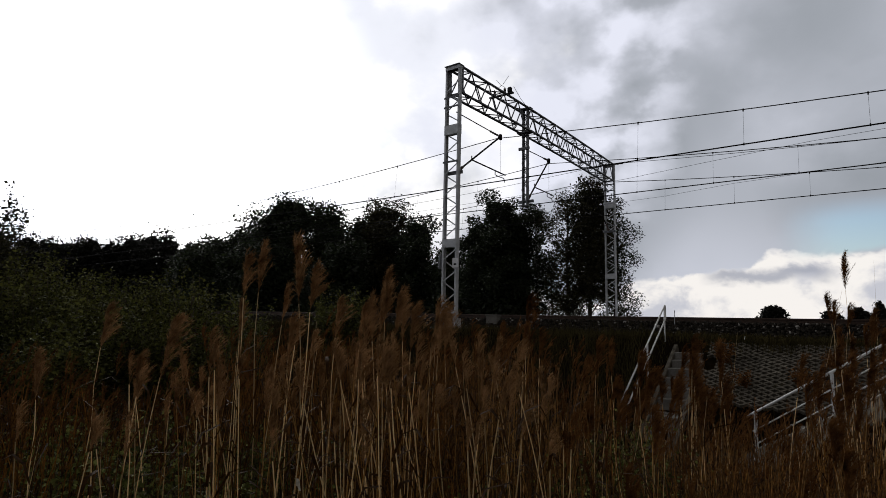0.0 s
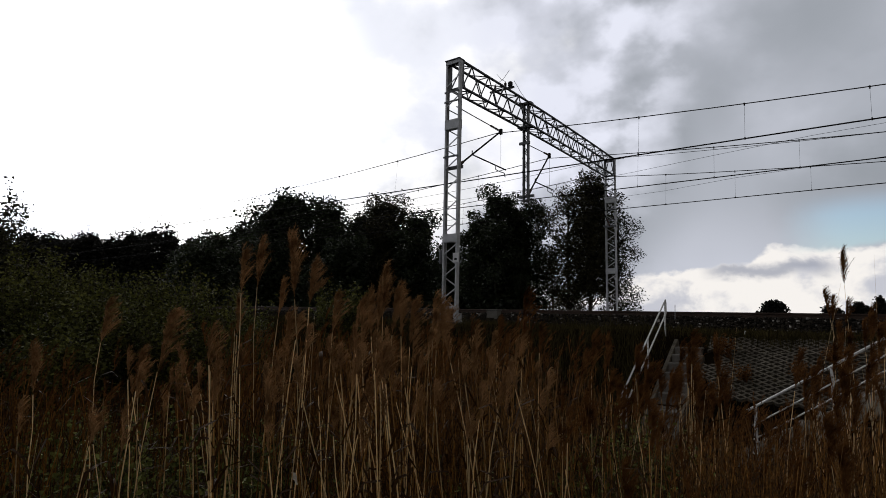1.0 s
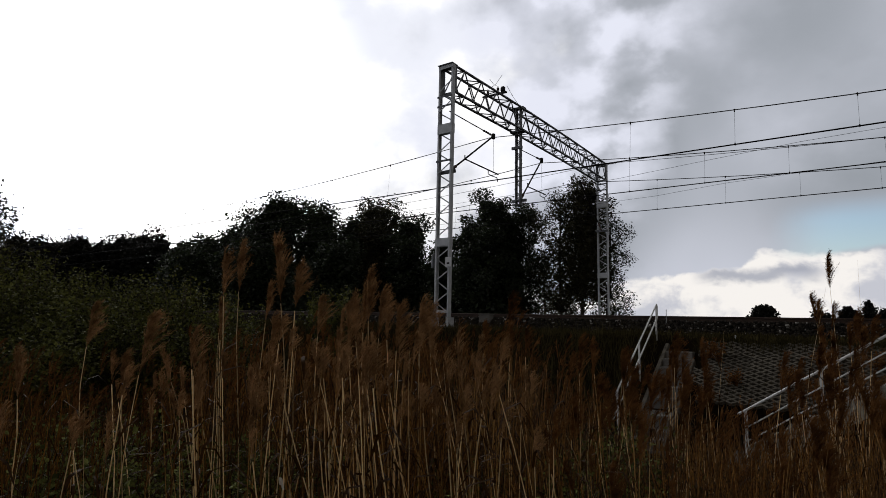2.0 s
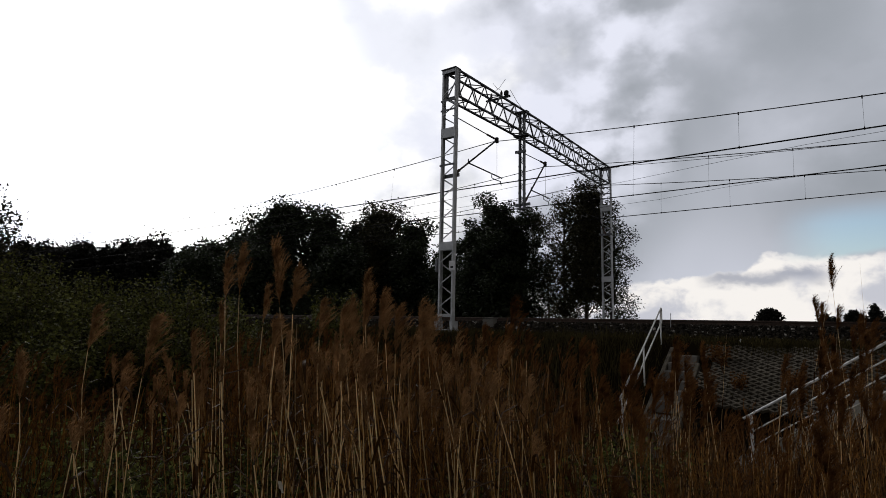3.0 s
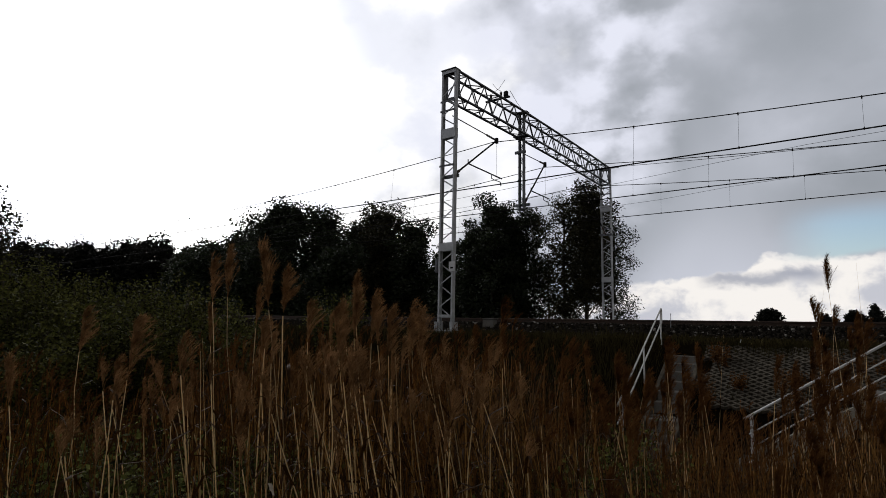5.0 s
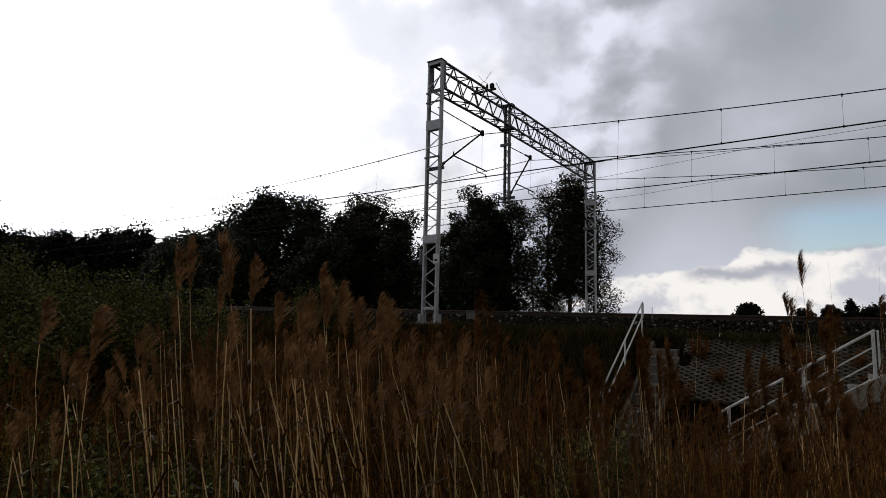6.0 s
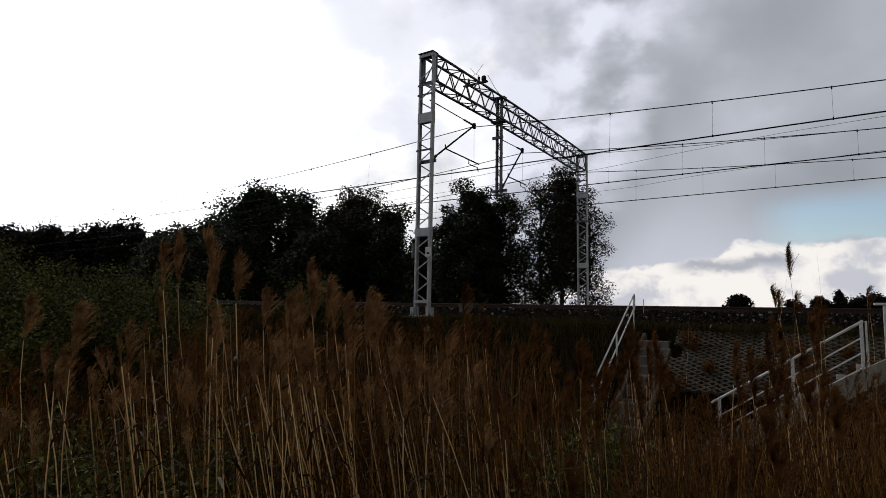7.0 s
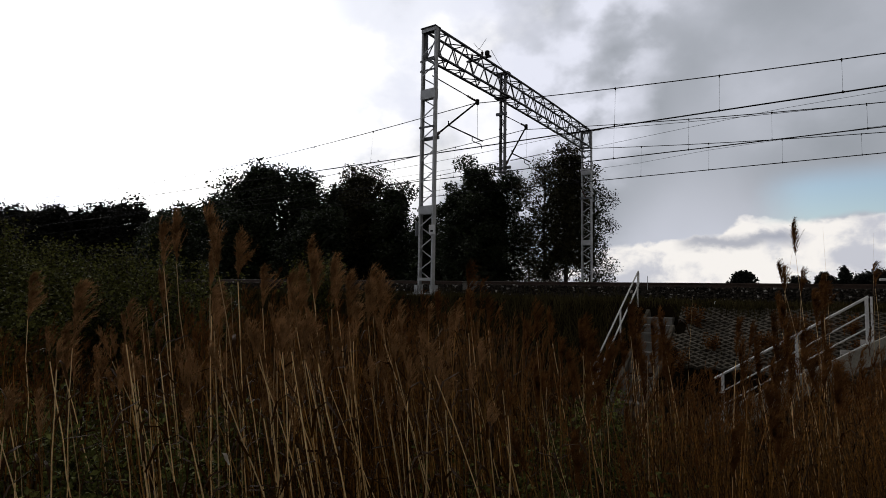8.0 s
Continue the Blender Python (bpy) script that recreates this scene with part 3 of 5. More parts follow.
make_wires(TRACKS[0], 7.63, 0.075, 0.092, (12.15, 9.02, 5.75, 16, 20, -5.4, -9.3, -13.5, -18, -23, -29))
make_wires(TRACKS[1], 7.7, 0.09, 0.105, (12.9, 10.08, 7.2, 4.2, 16, 20, -4, -8, -12, -17, -22))
make_wires(TRACKS[2], 7.7, 0.09, 0.105, (12.9, 10.13, 7.2, 4.13, 16, 20, -4, -8, -12, -17, -22))


def make_loose_wire(pts, r, label):
    bm = tube(bmesh.new(), pts, r, 5)
    root = thing("feeder_wire", pose(0, 0, 0), label, "overhead line", "feeder wires")
    part("cable", bm, M_WIRE, root)
    return root


def sagging(y, z0, drop, x0, x1, n=24):
    return [(x0 + (x1 - x0) * i / n, y, z0 - drop * 4 * (i / n) * (1 - i / n)) for i in range(n + 1)]


fw = make_loose_wire(sagging(SPAN - 0.1, H - 0.02, 0.9, 0.9, 52), 0.014, "dark feeder cable running from the far gantry mast")
part("insulator", ribbed(bmesh.new(), (0.35, SPAN - 0.1, H - 0.02), (0.95, SPAN - 0.1, H - 0.02), 0.06, 6), M_INSUL, fw)
fw = make_loose_wire(sagging(SPAN - 0.1, H - 0.02, 0.9, -0.9, -52), 0.012, "dark feeder cable running on past the far gantry mast")
part("insulator", ribbed(bmesh.new(), (-0.35, SPAN - 0.1, H - 0.02), (-0.95, SPAN - 0.1, H - 0.02), 0.06, 6), M_INSUL, fw)
make_loose_wire([(-60, 9.0, 6.1), (-10, 8.3, 6.25), (3.5, 8.0, 6.5), (7.2, 7.9, 6.75), (10.5, 7.8, 6.95), (30, 7.8, 7.6)], 0.007, "thin slack cable of an overlapping wire section")
make_loose_wire([(-60, 12.6, 6.0), (-10, 12.4, 6.15), (4.0, 12.3, 6.5), (7.2, 12.3, 6.75), (10.2, 12.3, 6.85), (30, 12.3, 7.3)], 0.007, "thin slack cable of an overlapping wire section")


# ---- embankment stairs and handrail ----
def make_stairs():
    root = thing("embankment_stairs", pose(0, 0, 0), "narrow weathered concrete stairs set in the embankment slope", "stairs")
    y0, z0, run, rise, n = -1.55, -0.46, 0.29, 0.18, 11
    me = part("step", box(bmesh.new(), 8.02, 8.62, -0.30, 0.02, -0.30, 0.0, 0.012), M_CONC, root)
    me.matrix_basis = pose(0, y0, z0)
    for i in range(1, n):
        piece("step", me.data, root, pose(random.uniform(-0.01, 0.01), y0 - run * i, z0 - rise * i, random.uniform(-1, 1), random.uniform(-0.8, 0.8), 0))
    for x in (7.93, 8.62):
        bm = bmesh.new()
        k = 0.1 if x < 8 else -0.42
        a, b = Vector((x + 0.05, y0 + k, z0 + 0.08 + (k - 0.1) * rise / run)), Vector((x + 0.05, y0 - run * n, z0 - rise * n + 0.10))
        bar(bm, a, b, 0.09, 0.24)
        bmesh.ops.bevel(bm, geom=list(bm.edges), offset=0.012, segments=1, affect="EDGES")
        part("kerb", bm, M_CONC_DARK, root)


make_stairs()


def make_handrail():
    root = thing("stair_handrail", pose(7.66, 0, 0), "bent white tubular steel handrail beside the embankment stairs", "handrail")
    low = lambda y: -0.17 + 0.62 * (y + 1.2)
    top, end = -1.22, -4.55
    bend = []
    a, b = Vector((0, end, low(end) + 0.85)), Vector((0, top, low(top) + 0.86))
    c, d = Vector((0, top, low(top) + 0.50)), Vector((0, end, low(end) + 0.49))
    bend = [a, a.lerp(b, 0.5), a.lerp(b, 0.96), b + Vector((0, 0, 0.0)), b + Vector((0, 0.04, -0.05)), c + Vector((0, 0.04, 0.05)), c, c.lerp(d, 0.06), c.lerp(d, 0.5), d]
    part("rail_tube", tube(bmesh.new(), bend, 0.019, 8), M_WHITE, root)
    for y in (top - 0.06, top - 1.5, end + 0.3):
        part("post", tube(bmesh.new(), ((0, y, low(y) - 0.45), (0, y, low(y) + 0.86)), 0.02, 8), M_WHITE, root)


make_handrail()


# ---- open concrete slope paving ----
def make_paving():
    root = thing("slope_paving", pose(0, 0, 0), "weathered openwork concrete slabs with diamond openings on the slope", "paving", kind="structure")
    ang = math.degrees(math.atan(0.62))
    w, hgt, cells, rows = 0.88, 0.56, 4, 4
    bm = bmesh.new()
    cx, cy = w / cells, hgt / rows
    for i in range(cells):
        for j in range(rows):
            x, y = i * cx, j * cy
            g = 0.001
            bar(bm, (x + g, y + g, 0), (x + cx - g, y + cy - g, 0), 0.036, 0.07)
            bar(bm, (x + cx - g, y + g, 0.002), (x + g, y + cy - g, 0.002), 0.036, 0.07)
    first = None
    for a in range(9):
        for b in range(8):
            s = b * (hgt + 0.004)
            y, z = -1.35 - s * math.cos(radians(ang)) - hgt * math.cos(radians(ang)), -0.24 - s * math.sin(radians(ang)) - hgt * math.sin(radians(ang))
            x = 8.75 + a * (w + 0.004) + (0.22 if b % 2 else 0.0)
            if x + w > FLIGHT_X0 - 0.3 and y < FLIGHT_Y1 + 0.14:
                continue
            m = pose(x, y, z + 0.015 + random.uniform(-0.03, 0.015), ang + random.uniform(-2, 2), random.uniform(-1, 1), random.uniform(-0.4, 0.4))
            if first is None:
                first = part("slab", bm, M_CONC_DARK, root)
                first.matrix_basis = m
            else:
                piece("slab", first.data, root, m)


make_paving()


# ---- flight of stairs along the foot of the slope, with its railing ----
def make_flight():
    root = thing("concrete_staircase", pose(0, 0, 0), "concrete flight of steps with a pale side wall", "stairs")
    n = 9
    run = (FLIGHT_X1 - FLIGHT_X0) / n
    rise = run * FLIGHT_SLOPE
    first = None
    for i in range(n):
        m = pose(FLIGHT_X0 + run * i, 0, FLIGHT_Z0 + rise * (i + 1))
        if first is None:
            first = part("step", box(bmesh.new(), 0, run + 0.03, FLIGHT_Y0 + 0.02, FLIGHT_Y1, -rise - 0.15, 0, 0.01), M_CONC, root)
            first.matrix_basis = m
        else:
            piece("step", first.data, root, m)
    zt = FLIGHT_Z0 + rise * n
    part("landing", box(bmesh.new(), FLIGHT_X1 + 0.03, 16.5, FLIGHT_Y0 + 0.02, FLIGHT_Y1, zt - 0.25, zt, 0.01), M_CONC, root)
    bm = bmesh.new()
    x0, x1 = FLIGHT_X0 + 0.35, FLIGHT_X1 + 0.05
    zz = lambda x: FLIGHT_Z0 + (x - FLIGHT_X0) * FLIGHT_SLOPE + 0.24
    prof = [(x0, zz(x0) - 0.45), (x1, zz(x1) - 0.45), (16.5, zz(x1) - 0.45), (16.5, zz(x1) - 0.05), (x1 + 0.1, zz(x1) - 0.05), (x0, zz(x0))]
    a = [bm.verts.new((x, FLIGHT_Y0 - 0.14, z)) for x, z in prof]
    b = [bm.verts.new((x, FLIGHT_Y0 + 0.015, z)) for x, z in prof]
    for i in range(6):
        bm.faces.new((a[i], a[(i + 1) % 6], b[(i + 1) % 6], b[i]))
    bm.faces.new(a[::-1]), bm.faces.new(b)
    bmesh.ops.recalc_face_normals(bm, faces=bm.faces)
    part("side_wall", bm, M_CONC_PALE, root)
    part("retaining_wall", box(bmesh.new(), FLIGHT_X0 + 0.9, 16.5, FLIGHT_Y1 + 0.01, FLIGHT_Y1 + 0.16, FLIGHT_Z0 - 0.3, -1.62, 0.01), M_CONC_DARK, root)
    rail = thing("stair_railing", pose(0, FLIGHT_Y0 - 0.06, 0), "white painted tubular railing with sloping bars along the steps", "railing")
    top = lambda x: -1.40 + (x - 9.95) * 0.672
    xa, xb = 9.95, 12.25
    for off, r in ((0, 0.022), (-0.25, 0.0125), (-0.49, 0.0125), (-0.73, 0.0125)):
        part("top_rail" if off == 0 else "bar", tube(bmesh.new(), ((xa + (0 if off == 0 else 0.08), 0, top(xa) + off), (xb, 0, top(xb) + off)), r, 8), M_WHITE, rail)
    for x in (10.08, 11.24, xb - 0.03):
        bm = box(bmesh.new(), x - 0.025, x + 0.025, -0.025, 0.025, top(x) - 0.80, top(x) - 0.01, 0.005)
        box(bm, x - 0.07, x + 0.07, -0.07, 0.07, top(x) - 0.815, top(x) - 0.80)
        part("post", bm, M_WHITE, rail)
    part("post", box(bmesh.new(), xb + 0.02, xb + 0.05, -0.025, 0.025, top(xb) - 0.75, top(xb) + 0.0, 0.004), M_WHITE, rail)
    level = thing("landing_railing", pose(0, FLIGHT_Y0 - 0.06, 0), "white flat-topped railing on the concrete landing", "railing")
    part("top_rail", box(bmesh.new(), 12.40, 16.4, -0.05, 0.05, 0.40, 0.44, 0.006), M_WHITE, level)
    for x in (12.55, 14.1, 15.6):
        part("post", box(bmesh.new(), x - 0.035, x + 0.035, -0.035, 0.035, zt - 0.05, 0.398, 0.005), M_WHITE, level)


make_flight()


# ---- small things by the track ----
def make_box(x, y, z):
    root = thing("cable_box", pose(x, y, z), "small pale concrete cable box beside the ballast", "cable box")
    part("body", box(bmesh.new(), -0.22, 0.22, -0.14, 0.14, -0.25, 0.13, 0.012), M_CONC, root)
    part("lid", box(bmesh.new(), -0.245, 0.245, -0.165, 0.165, 0.134, 0.18, 0.01), M_CONC, root)


make_box(1.1, 1.15, 0.24)
stake = thing("marker_stake", pose(9.4, -0.9, -0.14), "short white survey stake on the grassy ledge", "stake")
part("shaft", lathe(bmesh.new(), (0, 0, -0.15), (0, 0, 1), [(0, 0.012), (0.16, 0.02), (0.22, 0.022), (0.245, 0.012)], 8), M_WHITE, stake)
rod = thing("marker_rod", pose(7.25, 1.2, 0.05), "thin pale steel rod standing in the ballast shoulder", "rod")
part("shaft", lathe(bmesh.new(), (0, 0, -0.2), (0.02, 0, 1), [(0, 0.01), (0.7, 0.01), (0.74, 0.014), (0.77, 0.004)], 6), M_GALV, rod)


# ---- trees and shrubs ----
def crown_points(rng, lobes, n, hollow=0.35):
    """Points inside a set of lobes (x, y, z, rx, rz), thicker towards their rims."""
    lob = np.array(lobes, float)
    vol = lob[:, 3] ** 2 * lob[:, 4]
    k = rng.choice(len(lob), n, p=vol / vol.sum())
    d = unit(rng.normal(size=(n, 3)))
    r = (hollow + (1 - hollow) * rng.uniform(0, 1, n) ** 0.75)[:, None]
    wob = 1 + 0.22 * np.sin(d[:, :1] * 7 + lob[k, :1]) * np.cos(d[:, 2:] * 6 + lob[k, 1:2])
    return lob[k, :3] + d * r * wob * np.stack([lob[k, 3], lob[k, 3], lob[k, 4]], 1)


def make_tree(name, x, y, height, radius, seed, leaf, bark, label, category="tree", n=9000, size=0.17, skirt=0.1, lean=0.0, clumps=26, gaps=0.5, base=None, shoots=0):
    """Trunk, limbs and a crown of leaves gathered in uneven clumps."""
    rng = np.random.default_rng(seed)
    z0 = ground_z(x, y) - 0.1 if base is None else base
    root = thing(name, pose(x, y, z0), label, category)
    h = height
    bm = bmesh.new()
    trunk_r = 0.012 * h + 0.04
    spine = [Vector((lean * h * f + 0.1 * math.sin(f * 5 + seed), 0.1 * math.cos(f * 4 + seed), h * f)) for f in (0, 0.15, 0.3, 0.5, 0.7, 0.86)]
    spine[0].x = spine[0].y = 0
    tube(bm, spine, trunk_r, 8, trunk_r * 0.25)
    trunk = part("trunk", bm, bark, root)
    lobes = []
    for i in range(clumps):
        f = skirt + (0.97 - skirt) * (i + rng.uniform(0, 1)) / clumps
        prof = math.sqrt(max(0.05, 1 - (abs(f - 0.42) / 0.62) ** 2.4))
        a = i * 2.4 + rng.uniform(-0.5, 0.5)
        rr = radius * prof * rng.uniform(0.15, 0.78)
        c = Vector((lean * h * f + math.cos(a) * rr, math.sin(a) * rr, h * f))
        w = radius * rng.uniform(0.26, 0.5) * (0.6 + 0.5 * prof)
        lobes.append((c.x, c.y, min(c.z, h - w * 0.4), w, w * rng.uniform(0.6, 0.95)))
    for i, (lx, ly, lz, lr, lh) in enumerate(lobes):
        limbs = bmesh.new()
        f = max(0.08, min(0.84, lz / h - 0.10 - 0.06 * rng.uniform()))
        s0 = Vector((lean * h * f, 0, h * f))
        e = Vector((lx, ly, lz))
        tube(limbs, (s0, s0.lerp(e, 0.5) + Vector((0, 0, 0.06 * h * rng.uniform(-0.3, 0.6))), e), trunk_r * 0.3, 5, 0.015)
        for _ in range(2):
            tip = e + Vector(tuple(rng.normal(size=3))).normalized() * lr * 0.95
            tube(limbs, (s0.lerp(e, 0.75), tip), 0.022, 4, 0.008)
        part("limb", limbs, bark, root)
    fill = max(0.0, 1 - gaps)
    pts = crown_points(rng, lobes, int(n * 1.32 * (1 - gaps * 0.25)))
    stray = crown_points(rng, [(a, b, c, d * 1.3, e * 1.3) for a, b, c, d, e in lobes], int(n * 0.04), 0.7)
    k = int(n * 0.42 * fill) + 40
    f = rng.uniform(skirt * 1.4, 0.92, k)
    prof = np.sqrt(np.maximum(0.05, 1 - (np.abs(f - 0.40) / 0.58) ** 2.4)) * (0.82 + 0.2 * np.sin(f * 19 + seed))
    a, rr = rng.uniform(0, 2 * np.pi, k), radius * 0.80 * prof * np.sqrt(rng.uniform(0, 1, k))
    rr *= 0.84 + 0.24 * np.sin(3 * a + f * 11 + seed) * np.cos(2 * a - f * 17 + 2 * seed)
    heart = np.column_stack([lean * h * f + np.cos(a) * rr, np.sin(a) * rr, h * f])
    sets = [leaves(rng, np.concatenate([pts, stray]), size * 1.15), leaves(rng, heart, size * 2.1)]
    if shoots:
        up = crown_points(rng, lobes, shoots, 0.9)
        f = rng.uniform(0, 1, (shoots, 9, 1))
        spray = up[:, None] + f * np.array([0, 0, 1.0]) * rng.uniform(0.5, 1.5, (shoots, 1, 1)) + rng.normal(0, 0.12, (shoots, 9, 3)) * (1 - f)
        sets.append(leaves(rng, spray.reshape(-1, 3), size * 0.7, 2.0))
    co, q = merge(*sets)
    crown = new("crown", raw_mesh("crown", co, q, leaf))
    crown.parent = root
    return root


def make_conifer(name, x, y, height, radius, seed, label, base=-1.6, n=4200):
    rng = np.random.default_rng(seed)
    root = thing(name, pose(x, y, base), label, "tree", "distant wood")
    part("trunk", tube(bmesh.new(), ((0, 0, 0), (0.1, 0, height * 0.5), (0, 0, height * 0.97)), 0.02 * height, 6, 0.03), M_BARK, root)
    k = n // 24
    f0 = rng.uniform(0.10, 0.97, k) ** 0.8
    reach = radius * (1.03 - f0) ** 0.8 * rng.uniform(0.55, 1.15, k)
    a = rng.uniform(0, 2 * np.pi, k)
    u = rng.uniform(0.1, 1, (k, 24))
    r = reach[:, None] * u
    c = np.stack([np.cos(a)[:, None] * r, np.sin(a)[:, None] * r, f0[:, None] * height + r * 0.10 + 0.35 * u ** 2 - 0.15], -1)
    c = (c + rng.normal(0, 0.13, c.shape)).reshape(-1, 3)
    tip = np.column_stack([rng.normal(0, 0.07, (40, 2)), height * rng.uniform(0.93, 1.06, 40)])
    c = np.concatenate([c, tip])
    co, q = leaves(rng, c, 0.34, 0.7)
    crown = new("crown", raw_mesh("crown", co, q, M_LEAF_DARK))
    crown.parent = root
    return root


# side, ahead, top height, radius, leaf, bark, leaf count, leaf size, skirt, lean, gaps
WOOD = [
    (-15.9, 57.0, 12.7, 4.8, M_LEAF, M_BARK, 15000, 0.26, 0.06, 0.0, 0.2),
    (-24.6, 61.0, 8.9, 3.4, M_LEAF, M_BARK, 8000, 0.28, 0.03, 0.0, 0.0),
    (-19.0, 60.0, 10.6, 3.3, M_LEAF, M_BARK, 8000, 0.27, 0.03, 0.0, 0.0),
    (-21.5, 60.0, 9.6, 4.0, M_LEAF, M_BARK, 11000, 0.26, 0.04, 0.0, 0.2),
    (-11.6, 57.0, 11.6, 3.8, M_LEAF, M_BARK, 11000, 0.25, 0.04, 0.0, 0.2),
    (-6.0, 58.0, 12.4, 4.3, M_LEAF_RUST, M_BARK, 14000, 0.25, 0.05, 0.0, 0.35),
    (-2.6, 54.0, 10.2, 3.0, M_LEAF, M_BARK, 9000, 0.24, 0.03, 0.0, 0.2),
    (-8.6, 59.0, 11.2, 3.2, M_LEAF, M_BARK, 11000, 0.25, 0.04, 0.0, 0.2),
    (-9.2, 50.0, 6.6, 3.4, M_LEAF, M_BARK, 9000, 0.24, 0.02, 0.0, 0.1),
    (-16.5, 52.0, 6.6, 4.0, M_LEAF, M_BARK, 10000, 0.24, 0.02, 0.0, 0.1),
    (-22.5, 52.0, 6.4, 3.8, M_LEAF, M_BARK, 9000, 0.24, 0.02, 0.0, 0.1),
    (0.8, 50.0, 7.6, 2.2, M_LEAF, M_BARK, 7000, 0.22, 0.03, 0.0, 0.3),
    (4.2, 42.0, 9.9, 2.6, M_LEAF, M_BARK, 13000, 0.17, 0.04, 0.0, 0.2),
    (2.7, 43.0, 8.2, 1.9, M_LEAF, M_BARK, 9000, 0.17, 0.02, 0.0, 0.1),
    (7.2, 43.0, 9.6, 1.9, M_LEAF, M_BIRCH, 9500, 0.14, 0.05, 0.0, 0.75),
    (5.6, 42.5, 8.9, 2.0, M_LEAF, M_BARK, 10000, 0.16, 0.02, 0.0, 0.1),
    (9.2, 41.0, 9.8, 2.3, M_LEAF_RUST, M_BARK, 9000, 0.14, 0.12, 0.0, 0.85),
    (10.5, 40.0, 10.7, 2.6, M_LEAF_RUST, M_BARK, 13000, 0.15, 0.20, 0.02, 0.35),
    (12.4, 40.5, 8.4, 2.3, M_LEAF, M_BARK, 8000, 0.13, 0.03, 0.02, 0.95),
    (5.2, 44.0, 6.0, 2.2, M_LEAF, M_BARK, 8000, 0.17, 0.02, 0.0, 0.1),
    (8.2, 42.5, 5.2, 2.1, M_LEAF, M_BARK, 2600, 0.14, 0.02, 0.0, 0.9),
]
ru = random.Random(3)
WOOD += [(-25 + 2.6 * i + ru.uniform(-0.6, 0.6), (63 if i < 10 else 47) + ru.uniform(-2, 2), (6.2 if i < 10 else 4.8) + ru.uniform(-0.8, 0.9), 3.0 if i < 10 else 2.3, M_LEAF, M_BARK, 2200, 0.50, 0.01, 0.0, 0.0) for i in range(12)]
LABELS = {M_LEAF.name: "broadleaf tree beyond the railway tracks, green leaves darkened as if in shade", M_LEAF_RUST.name: "broadleaf tree with thinning rust-tinged leaves beyond the tracks"}
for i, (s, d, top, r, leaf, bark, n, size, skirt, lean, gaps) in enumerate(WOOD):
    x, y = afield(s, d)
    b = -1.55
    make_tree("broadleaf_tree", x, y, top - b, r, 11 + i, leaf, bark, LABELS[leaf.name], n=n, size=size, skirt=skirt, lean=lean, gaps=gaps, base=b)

rw = random.Random(8)
for i in range(34):
    s = -78 + i * 1.55 + rw.uniform(-0.5, 0.5)
    d = rw.uniform(84, 97)
    x, y = afield(s, d)
    top = 11.9 + rw.uniform(-0.5, 1.4) + (0.8 if i in (20, 21, 27) else 0)
    if rw.random() < 0.07:
        make_conifer("conifer", x, y, top + 1.6, rw.uniform(1.8, 2.6), 60 + i, "dark pointed conifer in the distant wood")
    else:
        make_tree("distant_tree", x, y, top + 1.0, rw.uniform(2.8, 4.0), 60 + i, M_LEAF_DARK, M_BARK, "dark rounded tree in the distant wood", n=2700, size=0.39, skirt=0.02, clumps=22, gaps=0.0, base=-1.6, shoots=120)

for s, d, top, r, nm in ((35.2, 60, 2.45, 1.9, "round_bush"), (48.5, 66, 2.6, 1.6, "round_bush"), (53.4, 69, 3.3, 1.9, "conifer"), (56.8, 70, 2.8, 2.4, "round_bush"), (61.0, 72, 3.2, 2.4, "round_bush"), (44.0, 64, 1.9, 1.6, "round_bush")):
    x, y = afield(s, d)
    if nm == "conifer":
        make_conifer(nm, x, y, top + 1.5, r, 5, "small dark conifer on the skyline beyond the tracks", base=-1.5)
    else:
        make_tree(nm, x, y, top + 1.5, r, int(s), M_LEAF_DARK, M_BARK, "dark rounded bush on the skyline beyond the tracks", "bush", n=3600, size=0.26, skirt=0.15, clumps=16, gaps=0.1, base=-1.5)


def make_shrub(x, y, height, radius, seed, label, n=3000, size=0.07, leaf=M_BUSH, name="willow_shrub", stems=16, moves=True):
    """Many thin shoots from one stool, leaves set along them."""
    rng = np.random.default_rng(seed)
    z0 = ground_z(x, y) - 0.03
    root = thing(name, pose(x, y, z0), label, "shrub", "waterside shrubs")
    k = 7
    t = np.linspace(0, 1, k)
    m = stems * 4
    az, out = rng.uniform(0, 2 * np.pi, m), rng.uniform(0.15, 1, m) ** 0.6
    hh = height * rng.uniform(0.72, 1.05, m) * (1.05 - 0.22 * out)
    paths = np.stack([np.cos(az)[:, None] * (out * radius)[:, None] * t ** 1.4, np.sin(az)[:, None] * (out * radius)[:, None] * t ** 1.4, hh[:, None] * t], -1)
    paths += rng.normal(0, 0.03, paths.shape) * t[None, :, None]
    rad = 0.014 * min(1.0, height / 3.0) ** 1.5 * (1.15 - t)[None] * rng.uniform(0.6, 1.2, (m, 1))
    part_ob = new("brushwood", raw_mesh("brushwood", *rods(paths, rad, 4), M_TWIG))
    part_ob.parent = root
    tagged(part_ob, kind="stuff")
    i = rng.integers(0, m, n)
    f = rng.uniform(0.22, 1, n) ** 0.8 * (k - 1)
    a = np.minimum(f.astype(int), k - 2)
    u = (f - a)[:, None]
    c = paths[i, a] * (1 - u) + paths[i, a + 1] * u + rng.normal(0, 0.12, (n, 3)) * [radius * 0.6, radius * 0.6, 0.6]
    fol = new("foliage", raw_mesh("foliage", *leaves(rng, c, size), leaf))
    fol.parent = root
    if moves:
        MOVING.append((root, (x, y, z0), 0.35, seed, 0.6))
    return root


